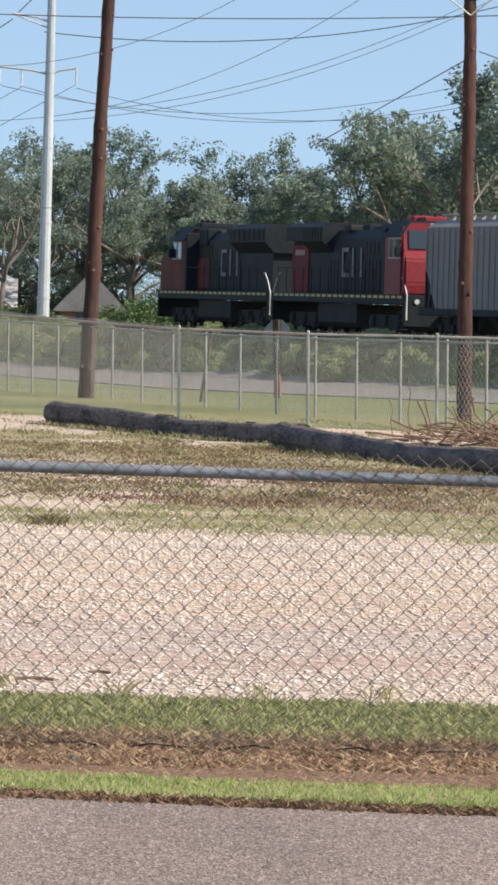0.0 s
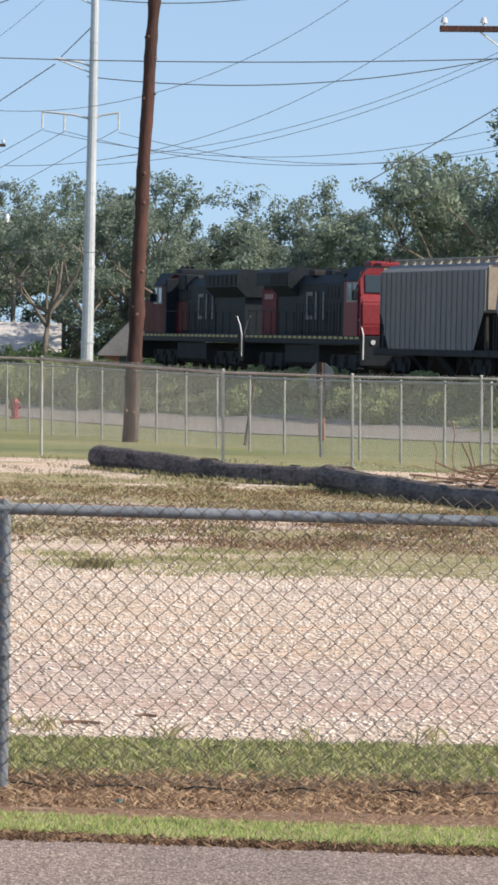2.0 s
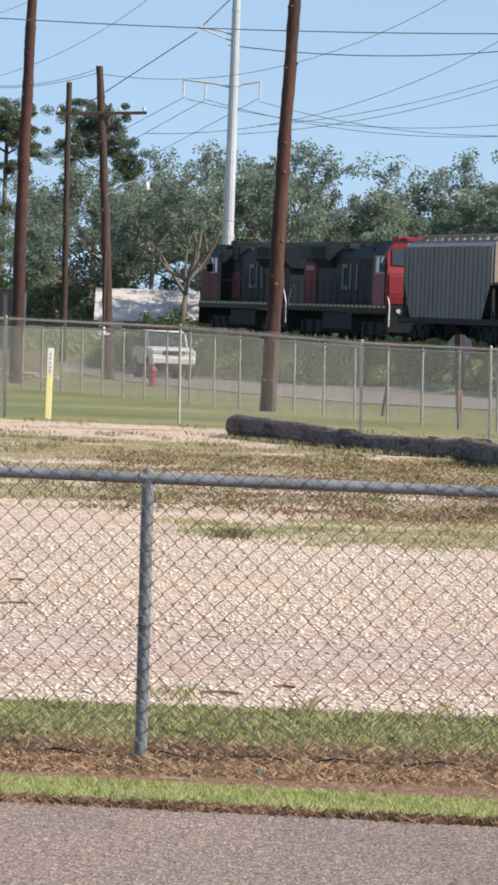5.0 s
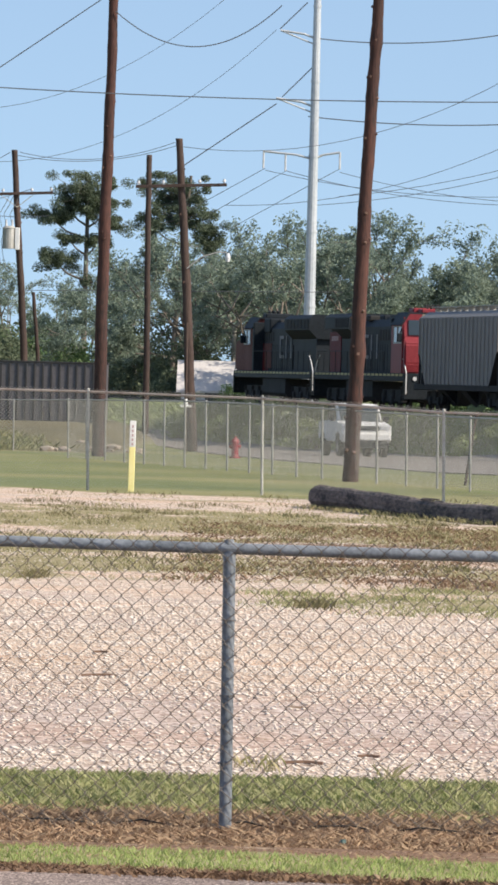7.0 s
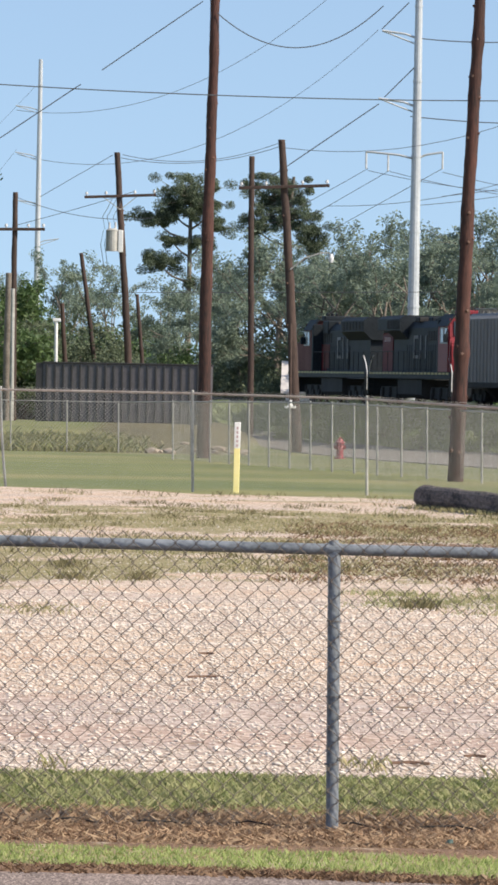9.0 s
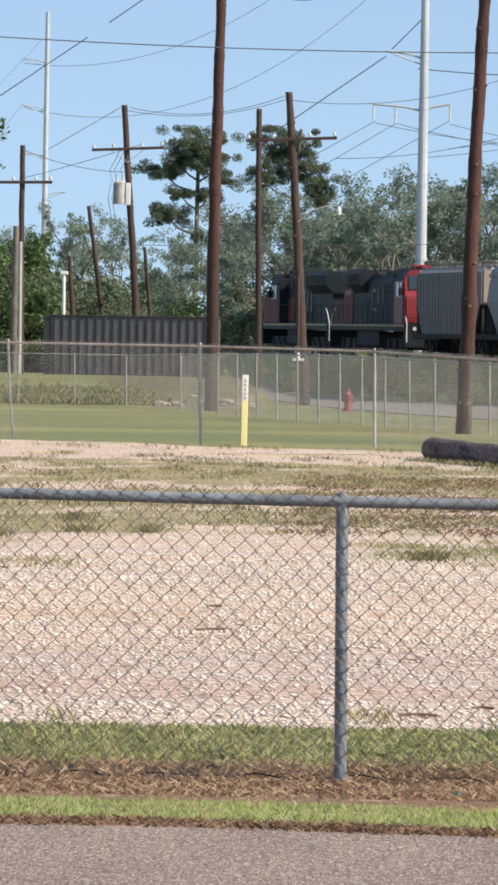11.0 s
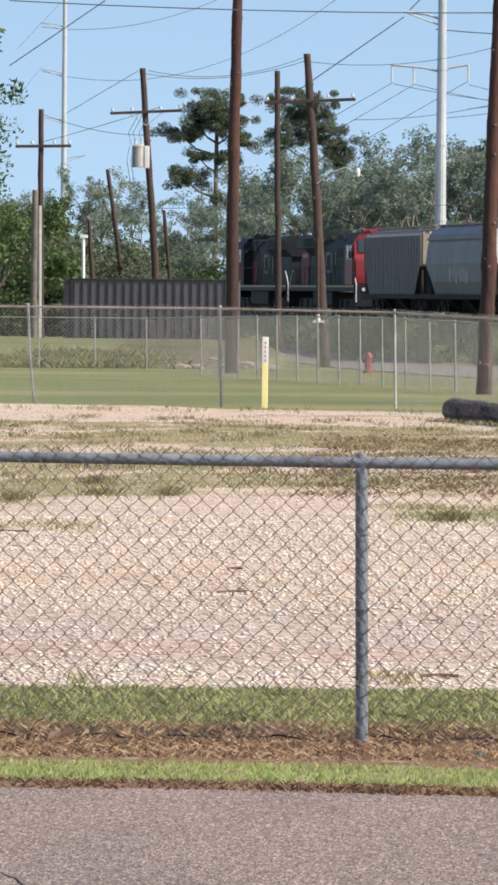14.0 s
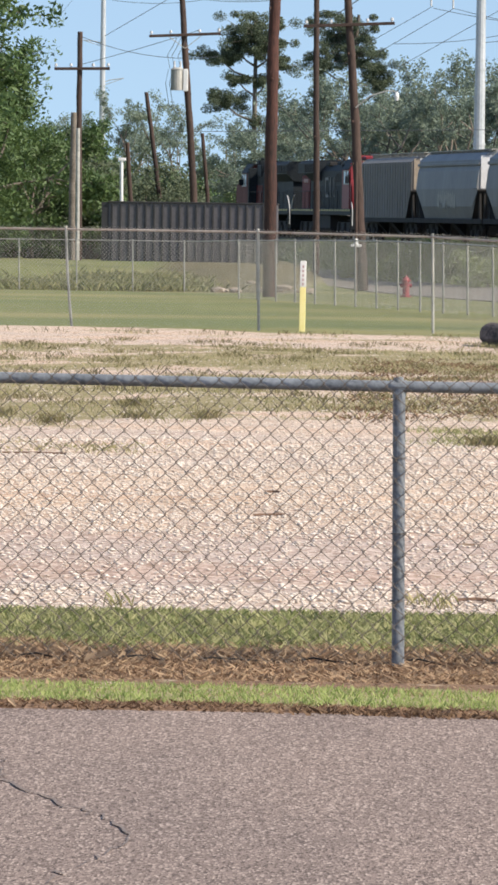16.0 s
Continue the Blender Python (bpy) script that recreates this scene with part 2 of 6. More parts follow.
LEAF_LUSH = material("lush_leaves", (0.042, 0.085, 0.032), (0.088, 0.152, 0.058), 0.6, scale=0.3, fine=1.5, bump=0, c=(0.155, 0.235, 0.080), island=0.7, translucent=0.3)
NEEDLE = material("pine_needles", (0.062, 0.092, 0.062), (0.11, 0.15, 0.095), 0.7, scale=0.4, fine=2, bump=0, c=(0.13, 0.155, 0.08), island=0.6, translucent=0.2)
STEEL_POLE = material("pale_steel_mast", (0.40, 0.43, 0.46), (0.54, 0.57, 0.60), 0.45, 0.2, scale=0.5, fine=6, bump=0.05)
CABLE = material("cable", (0.06, 0.065, 0.075), (0.10, 0.11, 0.12), 0.6, scale=1, fine=5, bump=0)
BLACK = material("black_paint", (0.011, 0.015, 0.019), (0.023, 0.029, 0.035), 0.6, scale=0.8, fine=9, bump=0.05, spec=0.16)
GRIME = material("grimy_black_steel", (0.010, 0.0098, 0.0098), (0.030, 0.028, 0.027), 0.8, scale=1, fine=12, bump=0.2)
EMBLEM = material("dirty_white_marking", (0.15, 0.155, 0.16), (0.25, 0.255, 0.255), 0.7, scale=1.5, fine=10, bump=0.03)
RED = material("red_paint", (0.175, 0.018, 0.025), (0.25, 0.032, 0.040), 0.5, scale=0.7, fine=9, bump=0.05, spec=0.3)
# darker copy of the red above, with shade put into the colour
RED_SHADED = material("shaded_red_paint", (0.11, 0.009, 0.014), (0.175, 0.016, 0.022), 0.6, scale=0.7, fine=9, bump=0.05, spec=0.2)
FADED = material("faded_red_paint", (0.10, 0.022, 0.020), (0.17, 0.060, 0.050), 0.7, scale=0.5, fine=6, bump=0.05, spec=0.2)
YELLOW = material("yellow_marking", (0.42, 0.35, 0.12), (0.60, 0.52, 0.24), 0.6, scale=2, fine=12, bump=0)
WHITE = material("white_paint", (0.68, 0.68, 0.66), (0.82, 0.82, 0.80), 0.5, scale=1.5, fine=14, bump=0.03)
PALE_YELLOW = material("pale_yellow_plastic", (0.84, 0.74, 0.30), (0.89, 0.80, 0.40), 0.5, scale=2, fine=12, bump=0.03)
HOPPER_GREY = material("hopper_grey", (0.19, 0.18, 0.168), (0.255, 0.24, 0.225), 0.65, scale=0.6, fine=7, bump=0.06, stretch=(1, 1, 0.3))
HOPPER_PALE = material("hopper_pale_grey", (0.21, 0.225, 0.235), (0.29, 0.30, 0.31), 0.6, scale=0.5, fine=6, bump=0.05, stretch=(1, 1, 0.3))
TAN = material("pale_tan", (0.30, 0.245, 0.19), (0.40, 0.335, 0.27), 0.8, scale=1, fine=8, bump=0.05)
SHED = material("dark_ribbed_steel", (0.082, 0.077, 0.082), (0.128, 0.120, 0.127), 0.5, 0.2, scale=0.5, fine=6, bump=0.05)
SHED_DARK = material("charcoal_trim", (0.02, 0.02, 0.022), (0.035, 0.035, 0.037), 0.6, scale=1, fine=8, bump=0.05)
RUBBER = material("tyre_rubber", (0.012, 0.012, 0.012), (0.025, 0.025, 0.025), 0.9, scale=3, fine=20, bump=0.1)
# the plate's grey is darkened to carry the shade on it
SIGN_SHADED = material("shaded_sign_back", (0.20, 0.20, 0.21), (0.28, 0.28, 0.29), 0.5, 0.3, scale=2, fine=20, bump=0.02)
FADED_MARK = material("faded_print", (0.42, 0.27, 0.26), (0.55, 0.40, 0.39), 0.7, scale=8, fine=40, bump=0)
HYDRANT = material("hydrant_red", (0.27, 0.03, 0.045), (0.38, 0.06, 0.075), 0.55, scale=3, fine=20, bump=0.05)
SHINGLE = material("pale_roof", (0.50, 0.47, 0.45), (0.62, 0.59, 0.57), 0.85, scale=0.6, fine=8, bump=0.1)
SHINGLE_BROWN = material("grey_roof", (0.15, 0.148, 0.147), (0.22, 0.217, 0.215), 0.9, scale=0.6, fine=8, bump=0.1)
BRICK = material("red_brick_wall", (0.28, 0.13, 0.09), (0.38, 0.20, 0.14), 0.9, scale=1, fine=10, bump=0.1)
SIDING = material("white_siding", (0.60, 0.61, 0.62), (0.72, 0.73, 0.74), 0.7, scale=0.6, fine=8, bump=0.05)
BALLAST = material("ballast", (0.14, 0.13, 0.125), (0.27, 0.25, 0.235), 0.95, scale=2, fine=14, bump=0.6)
TWIG = material("dry_branches", (0.13, 0.075, 0.05), (0.26, 0.17, 0.12), 0.9, scale=4, fine=25, bump=0.2)
GREEN_PLASTIC = material("green_plastic", (0.02, 0.05, 0.045), (0.10, 0.16, 0.14), 0.4, scale=40, fine=120, bump=0.1)
CERAMIC = material("insulator", (0.45, 0.46, 0.47), (0.62, 0.63, 0.64), 0.25, scale=3, fine=12, bump=0)


# ---- building helpers ----
def mesh(name, verts, faces, mat, smooth=False):
    me = bpy.data.meshes.new(name)
    me.from_pydata([tuple(v) for v in verts], [], faces)
    me.materials.append(mat)
    if smooth:
        me.shade_smooth()
    return me


def raw(name, verts, faces, mat):
    """A large mesh from arrays: faces all of one size."""
    verts, faces = np.asarray(verts, dtype=np.float32), np.asarray(faces, dtype=np.int32)
    me = bpy.data.meshes.new(name)
    k = faces.shape[1]
    me.vertices.add(len(verts))
    me.vertices.foreach_set("co", verts.ravel())
    me.loops.add(faces.size)
    me.loops.foreach_set("vertex_index", faces.ravel())
    me.polygons.add(len(faces))
    me.polygons.foreach_set("loop_start", np.arange(0, faces.size, k, dtype=np.int32))
    me.update(calc_edges=True)
    me.materials.append(mat)
    return me


def part(name, bm, mat, parent=None, label="", smooth=False):
    me = bpy.data.meshes.new(name)
    if isinstance(bm, bpy.types.Mesh):
        me = bm
    else:
        bmesh.ops.recalc_face_normals(bm, faces=bm.faces)
        bm.to_mesh(me)
        bm.free()
        me.materials.append(mat)
    if smooth:
        for q in me.polygons:
            q.use_smooth = len(q.vertices) < 5
    ob = new(name, me)
    if parent:
        ob.parent = parent
    return tagged(ob, label)


def thing(name, label, category, group="", kind="", at=None):
    ob = new(name)
    ob.empty_display_size = 0.1
    if at is not None:
        ob.matrix_basis = at
    return tagged(ob, label, category, group, kind)


def box(bm, x0, x1, y0, y1, z0, z1, bevel=0.0, m=None):
    g = bmesh.ops.create_cube(bm, size=1.0)["verts"]
    for v in g:
        v.co = Vector(((x0 + x1) / 2 + v.co.x * (x1 - x0), (y0 + y1) / 2 + v.co.y * (y1 - y0), (z0 + z1) / 2 + v.co.z * (z1 - z0)))
        if m:
            v.co = m @ v.co
    if bevel:
        es = list({e for v in g for e in v.link_edges})
        bmesh.ops.bevel(bm, geom=es, offset=bevel, segments=1, affect="EDGES", profile=0.5)


def rod(bm, a, b, r0, r1=None, n=8, cap=True):
    """A round bar from a to b."""
    a, b = Vector(a), Vector(b)
    r1 = r0 if r1 is None else r1
    q = (b - a).to_track_quat("Z", "Y")
    rings = []
    for p, r in ((a, r0), (b, r1)):
        rings.append([bm.verts.new(p + q @ Vector((math.cos(i * math.tau / n) * r, math.sin(i * math.tau / n) * r, 0))) for i in range(n)])
    for i in range(n):
        bm.faces.new((rings[0][i], rings[0][(i + 1) % n], rings[1][(i + 1) % n], rings[1][i]))
    if cap:
        bm.faces.new(rings[0][::-1])
        bm.faces.new(rings[1])


def pipe(bm, pts, r, n=6):
    """One bent tube through the points."""
    pts = [Vector(p) for p in pts]
    rings = []
    for k, p in enumerate(pts):
        d = pts[min(k + 1, len(pts) - 1)] - pts[max(k - 1, 0)]
        q = d.to_track_quat("Z", "Y")
        rings.append([bm.verts.new(p + q @ Vector((math.cos(i * math.tau / n) * r, math.sin(i * math.tau / n) * r, 0))) for i in range(n)])
    for a, b in zip(rings, rings[1:]):
        for i in range(n):
            bm.faces.new((a[i], a[(i + 1) % n], b[(i + 1) % n], b[i]))
    bm.faces.new(rings[0][::-1])
    bm.faces.new(rings[-1])


def prism(bm, profile, y0, y1, m=None):
    """A profile in x and z, drawn out along y."""
    a = [bm.verts.new(Vector((x, y0, z))) for x, z in profile]
    b = [bm.verts.new(Vector((x, y1, z))) for x, z in profile]
    k = len(profile)
    for i in range(k):
        bm.faces.new((a[i], a[(i + 1) % k], b[(i + 1) % k], b[i]))
    bm.faces.new(a[::-1])
    bm.faces.new(b)
    if m:
        for v in a + b:
            v.co = m @ v.co


def lofted(bm, profile, x0, x1):
    """A profile in y and z, drawn out along x."""
    a = [bm.verts.new(Vector((x0, y, z))) for y, z in profile]
    b = [bm.verts.new(Vector((x1, y, z))) for y, z in profile]
    k = len(profile)
    for i in range(k):
        bm.faces.new((a[i], a[(i + 1) % k], b[(i + 1) % k], b[i]))
    bm.faces.new(a[::-1])
    bm.faces.new(b)


def smooth_step(a, b, v):
    u = np.clip((np.asarray(v, dtype=float) - a) / (b - a), 0, 1)
    return u * u * (3 - 2 * u)


# ---- the lie of the land ----
TRACK = Vector((12.43, 238.3, 1.81))          # a point on the track's middle, at rail height
ALONG = Vector((-0.18226, 0.98325, 0.0))      # the way the train goes
GRADE = 0.0064                                # the line climbs gently as it goes
ROAD_AT, ROAD_WAY = Vector((5.2, 221.0, 0.0)), Vector((-0.178, 0.984, 0.0))


def off_track(x, y):
    """Metres from the track's middle, towards the road."""
    return -((np.asarray(x) - TRACK.x) * ALONG.y - (np.asarray(y) - TRACK.y) * ALONG.x)


def height(x, y):
    x, y = np.asarray(x, dtype=float), np.asarray(y, dtype=float)
    q = off_track(x, y)
    bank = (1.53 + GRADE * np.clip(y - TRACK.y, -120, 260)) * (1 - smooth_step(2.4, 7.5, np.abs(q)))
    yard = 1.08 * smooth_step(222, 246, y) * smooth_step(4, 8, -x + 0.0) * (q > 6)
    far = 1.2 * smooth_step(300, 340, y)
    return np.maximum(np.maximum(bank, yard), far)


def wobble(x, y, s, seed):
    rng = np.random.RandomState(seed)
    out = 0
    for k in range(5):
        f, a, p = s * 1.7 ** k, rng.uniform(0, math.tau), rng.uniform(0, math.tau)
        out = out + np.sin((np.cos(a) * x + np.sin(a) * y * 0.6) * f + p + 1.3 * np.sin(0.7 * f * (np.sin(a) * x - np.cos(a) * y * 0.5) + p * 2)) / 1.3 ** k
    return out / 2.6


def gravel_end(x):
    return 107.0 - 0.75 * x - 2.5 * smooth_step(0, 5, x) + 4.5 * smooth_step(6, 12, x)


def edge_shift(x):
    """The asphalt edge bends towards the eye along here."""
    return -0.06 - 0.42 * smooth_step(-1.0, 2.0, x)


def cover(x, y):
    """How far grass, bare soil and mown lawn cover the ground at a place."""
    x, y = np.asarray(x, dtype=float), np.asarray(y, dtype=float)
    w, w2 = wobble(x, y, 0.55, 3), wobble(x, y, 2.1, 8)
    edge = gravel_end(x) + 0.8 * w2
    near = 51.5 - 6.5 * smooth_step(-0.6, 1.0, x)
    turf = smooth_step(-0.15, 0.45, w * 0.75 + w2 * 0.4 + 0.95 * smooth_step(near - 2.0, near + 2.0, y) - 0.9 * smooth_step(86, 94, y + 0.8 * x) - 0.52 + 0.25 * smooth_step(1, 5, x))
    turf = turf * (y > 42.5) * (y < edge)
    turf = np.where((y < 23.75 + 0.22 * w2) & (y > 18), 1.0, turf)
    e = edge_shift(x)
    soil = smooth_step(19.72, 19.92, y - e + 0.06 * w2) * (1 - smooth_step(21.4, 21.9, y + 0.25 * w2))
    soil = np.maximum(soil, (1 - smooth_step(18.93, 19.06, y - e)) * (y > 17))
    soil = np.maximum(soil, 0.9 * smooth_step(-0.25, 0.55, wobble(x, y, 0.9, 21)) * smooth_step(51, 53, y + w2) * (1 - smooth_step(64, 82, y + 2 * w2)) * smooth_step(-0.6, 1.2, x))
    soil = np.maximum(soil, 0.30 * smooth_step(212, 216, y + w) * smooth_step(4.6, 5.6, -x) * (1 - smooth_step(14, 15, -x)))
    lawn = smooth_step(0, 0.6, y - edge) * (1 - smooth_step(212, 216, y + w) * smooth_step(4.6, 5.6, -x) * (1 - smooth_step(10.5, 12.0, -x)))
    return turf, soil, lawn


def sod_cover(x, y):
    """Dark sod under the uncut grass along the near fence, and under the weeds by the shed."""
    w2 = wobble(x, y, 2.1, 8)
    near = smooth_step(21.5, 21.9, y + 0.2 * w2) * (1 - smooth_step(23.6, 23.9, y + 0.22 * w2))
    return 0.9 * near + 0.86 * smooth_step(212, 216, y) * smooth_step(4.6, 5.6, -x) * (1 - smooth_step(330, 340, y))


def build_ground():
    xs = np.concatenate([[-3000, -900, -300, -120], np.arange(-60, -12, 3.0), np.arange(-12, 14, 0.3), np.arange(14, 64, 3.0), [120, 300, 900, 3000]])
    ys = np.concatenate([[-400, -100, -30, 0, 10, 17], np.arange(18, 26, 0.15), np.arange(26, 116, 0.45), np.arange(116, 400, 2.0), [430, 500, 700, 1100, 2000, 4000]])
    gx, gy = np.meshgrid(xs, ys)
    gz = height(gx, gy)
    near = (gy > 26) & (gy < 116)
    gz = gz + np.where(near, 0.035 * wobble(gx, gy, 0.8, 5), 0) - np.where(gy < 18.3, 0.03, 0) + np.where((gy > 18.6) & (gy < 20), 0.02, 0)
    v = np.stack([gx, gy, gz], -1).reshape(-1, 3)
    nx, ny = len(xs), len(ys)
    i = (np.arange(ny - 1)[:, None] * nx + np.arange(nx - 1)[None]).ravel()
    f = np.stack([i, i + 1, i + nx + 1, i + nx], 1)
    me = raw("ground", v, f, GROUND)
    t, s, l = cover(gx.ravel(), gy.ravel())
    c = me.color_attributes.new("cover", "FLOAT_COLOR", "POINT")
    c.data.foreach_set("color", np.stack([t, s, l, sod_cover(gx.ravel(), gy.ravel())], 1).astype(np.float32).ravel())
    me.shade_smooth()
    tagged(new("ground", me), "pale crushed limestone yard and patchy dry grass", "ground", kind="structure")


def strip(name, near, far, lift, mat, label, category, thick=0.05):
    """A road surface between two edges that run side by side."""
    bm = bmesh.new()
    rows = []
    for (ax, ay), (bx, by) in zip(near, far):
        row = []
        for k in range(9):
            x, y = ax + (bx - ax) * k / 8, ay + (by - ay) * k / 8
            row.append(bm.verts.new((x, y, float(height(x, y)) + lift)))
        rows.append(row)
    for p, q in zip(rows, rows[1:]):
        for k in range(8):
            bm.faces.new((p[k], q[k], q[k + 1], p[k + 1]))
    g = bmesh.ops.extrude_face_region(bm, geom=bm.faces[:])["geom"]
    for e in g:
        if isinstance(e, bmesh.types.BMVert):
            e.co.z -= thick
    return tagged(part(name, bm, mat), label, category, kind="structure")


build_ground()
lot = [-40.0, -3.0] + [-1.2 + 0.3 * k for k in range(12)] + [40.0]
strip("asphalt_lot", [(x, -60) for x in lot], [(x, 18.80 + float(edge_shift(x))) for x in lot], 0.012, ASPHALT, "grey worn asphalt with fine light aggregate", "pavement")
strip("road", [(-17, 330), (-4.2, 262), (-2.2, 229), (1.0, 198), (5.3, 168), (9.9, 159), (13.2, 152), (22, 138), (60, 90)],
      [(-11, 335), (-2.2, 285), (1.9, 258), (7.3, 229), (12.3, 210), (15.2, 198), (20.5, 180), (32, 160), (75, 105)], 0.03, ROAD, "dusty pale grey road beside the rail bank", "road")


# ---- grass and stones ----
def blades(name, xy, tall, wide, mat, label, lean=0.5, seed=1, z=None):
    """Grass as thin bent blades of two pieces, one object."""
    rng = np.random.RandomState(seed)
    k = len(xy)
    base = np.column_stack([xy, height(xy[:, 0], xy[:, 1]) if z is None else z])
    h = tall * rng.uniform(0.45, 1.2, k)
    a, b = rng.uniform(0, math.tau, k), rng.uniform(0, math.tau, k)
    side = np.column_stack([np.cos(a), np.sin(a), 0 * a]) * (wide * rng.uniform(0.6, 1.3, k) / 2)[:, None]
    tip = np.column_stack([np.cos(b), np.sin(b), 0 * b]) * (h * lean * rng.uniform(0.2, 1.3, k))[:, None]
    up = np.column_stack([0 * h, 0 * h, h])
    v = np.stack([base - side, base + side, base + tip * 0.35 + up * 0.6 + side * 0.7, base + tip + up], 1).reshape(-1, 3)
    i = np.arange(k) * 4
    f = np.concatenate([np.column_stack([i, i + 1, i + 2]), np.column_stack([i, i + 2, i + 3])])
    return tagged(new(name, raw(name, v, f, mat)), label, "grass", kind="stuff")


def scattered(count, y0, y1, seed, left=-0.090, right=0.100, pad=0.5, power=1.0):
    rng = np.random.RandomState(seed)
    y = y0 + (y1 - y0) * rng.uniform(0, 1, count) ** power
    x = (left * y - pad) + rng.uniform(0, 1, count) * ((right - left) * y + 2 * pad)
    return np.column_stack([x, y])


def clumped(centres, each, spread, seed):
    rng = np.random.RandomState(seed)
    p = np.repeat(centres, each, 0)
    return p + rng.normal(0, 1, p.shape) * np.array(spread)


def edged(p):
    return np.column_stack([p[:, 0], p[:, 1] + edge_shift(p[:, 0])])


blades("verge_grass", edged(scattered(30000, 18.98, 19.78, 11)), 0.036, 0.0055, LUSH, "bright mown green grass edging the asphalt", 0.5, 1)
blades("fence_grass", scattered(40000, 21.55, 23.85, 12), 0.036, 0.0125, MOWN, "short uneven green and yellow grass under the fence", 1.3, 2)
blades("dead_grass", np.concatenate([scattered(19000, 19.25, 22.1, 13), clumped(scattered(560, 19.3, 21.9, 33), 26, (0.035, 0.05), 32)]), 0.026, 0.010, STRAW, "brown dead clippings and bare soil along the fence", 2.0, 3)
blades("soil_crumbs", clumped(scattered(800, 19.35, 21.6, 36), 16, (0.03, 0.05), 37), 0.020, 0.016, LITTER, "dark crumbs of soil and old leaves along the fence", 1.8, 38)
blades("edge_litter", np.concatenate([edged(scattered(5500, 18.76, 19.02, 14)), edged(clumped(scattered(110, 18.78, 18.98, 34), 46, (0.06, 0.05), 35))]), 0.03, 0.014, LITTER, "dry leaf litter along the asphalt edge", 1.6, 4)


def yard_grass():
    p = scattered(190000, 42.5, 108, 15, power=0.8)
    t, s, l = cover(p[:, 0], p[:, 1])
    rng = np.random.RandomState(5)
    p = p[(rng.uniform(0, 1, len(p)) < t * 0.6) & (l < 0.5)]
    blades("yard_grass", p, 0.034, 0.006, TURF, "patchy dry grass growing through the limestone", 0.9, 6)
    q = clumped(scattered(110, 48, 106, 16), 26, (0.16, 0.4), 17)
    blades("yard_tufts", q, 0.075, 0.006, TURF, "low dry tufts scattered on the gravel", 0.9, 7)


def verge_clumps():
    q = clumped(scattered(460, 21.7, 23.65, 41), 34, (0.035, 0.07), 42)
    blades("grass_clumps", q, 0.05, 0.011, MOWN, "denser leafy clumps in the grass under the fence", 0.9, 43)
    q = clumped(scattered(150, 21.2, 21.8, 44), 40, (0.05, 0.06), 45)
    blades("straw_clumps", q, 0.04, 0.006, STRAW, "straw-coloured dead tufts along the soil edge", 1.5, 46)
    q = clumped(np.array([(0.02, 24.7), (0.1, 24.5), (1.2, 24.1), (-1.3, 24.2), (0.62, 24.0), (1.75, 24.3)]), 24, (0.04, 0.08), 47)
    blades("gravel_tufts", q, 0.075, 0.005, TURF, "small green tufts at the gravel edge", 0.9, 48)
    p = scattered(700, 54, 100, 49)
    t, s, l = cover(p[:, 0], p[:, 1])
    p = p[t > 0.35][:230]
    blades("rank_tufts", clumped(p, 46, (0.16, 0.5), 50), 0.06, 0.006, WEED_DARK, "taller rank tufts between the dry grass", 0.8, 51)
    p = clumped(np.array([(0.48, 45.4), (0.53, 45.5), (-2.9, 56.0), (3.2, 55.5), (2.1, 57.5), (-2.6, 51.5), (-3.3, 50.2), (-2.0, 52.0), (-3.9, 51.8)]), 170, (0.07, 0.3), 52)
    blades("yard_tuft", p, 0.085, 0.007, WEED_DARK, "dark tufts standing in the limestone", 0.8, 53)


def yard_debris():
    p = clumped(scattered(760, 52, 82, 61, left=-0.005, right=0.10), 24, (0.16, 0.5), 62)
    blades("yard_debris", p, 0.045, 0.016, LITTER, "brown twigs and dead leaves strewn over the yard", 1.8, 63)
    p = clumped(scattered(44, 44.2, 51.5, 64, left=0.004, right=0.10, pad=0.2), 200, (0.20, 0.35), 65)
    blades("green_patches", p, 0.04, 0.007, MOWN, "low green grass patches in the limestone", 0.9, 66)
    p = clumped(scattered(230, 56, 97, 67), 40, (0.12, 0.4), 68)
    blades("dark_tufts", p, 0.075, 0.007, WEED_DARK, "dark ragged tufts on the yard", 0.8, 69)
    p = clumped(scattered(60, 104, 108, 70), 12, (0.12, 0.4), 71)
    blades("edge_tufts", p, 0.10, 0.007, WEED_DARK, "ragged weeds along the fence foot", 0.7, 72)


def left_patch():
    q = clumped(np.array([(-3.6, 43.4), (-3.3, 43.7), (-3.0, 43.3), (-2.7, 43.5), (-2.4, 43.2), (-3.9, 44.0)]), 260, (0.17, 0.5), 55)
    blades("dry_patch", q, 0.05, 0.006, TURF, "flat dry grass patch on the limestone", 1.2, 56)


def bank_weeds():
    rng = np.random.RandomState(9)
    k = 60000
    u, q = rng.uniform(-110, 130, k), rng.uniform(2.6, 6.6, k)
    n = Vector((-ALONG.y, ALONG.x))
    p = np.column_stack([TRACK.x + ALONG.x * u + n.x * q, TRACK.y + ALONG.y * u + n.y * q])
    keep = wobble(p[:, 0], p[:, 1], 0.35, 4) + rng.normal(0, 0.4, k) > -0.7
    blades("bank_weeds", p[keep], 0.30, 0.045, WEED, "tall green weeds on the rail bank", 1.1, 8)
    a = clumped(np.column_stack([rng.uniform(-24, -9.8, 110), 216 + rng.uniform(0, 1, 110) ** 1.6 * 15]), 330, (0.9, 1.4), 20)
    blades("shed_weeds", a, 0.34, 0.026, WEED_FADED, "green weeds in front of the steel shed", 1.0, 11)


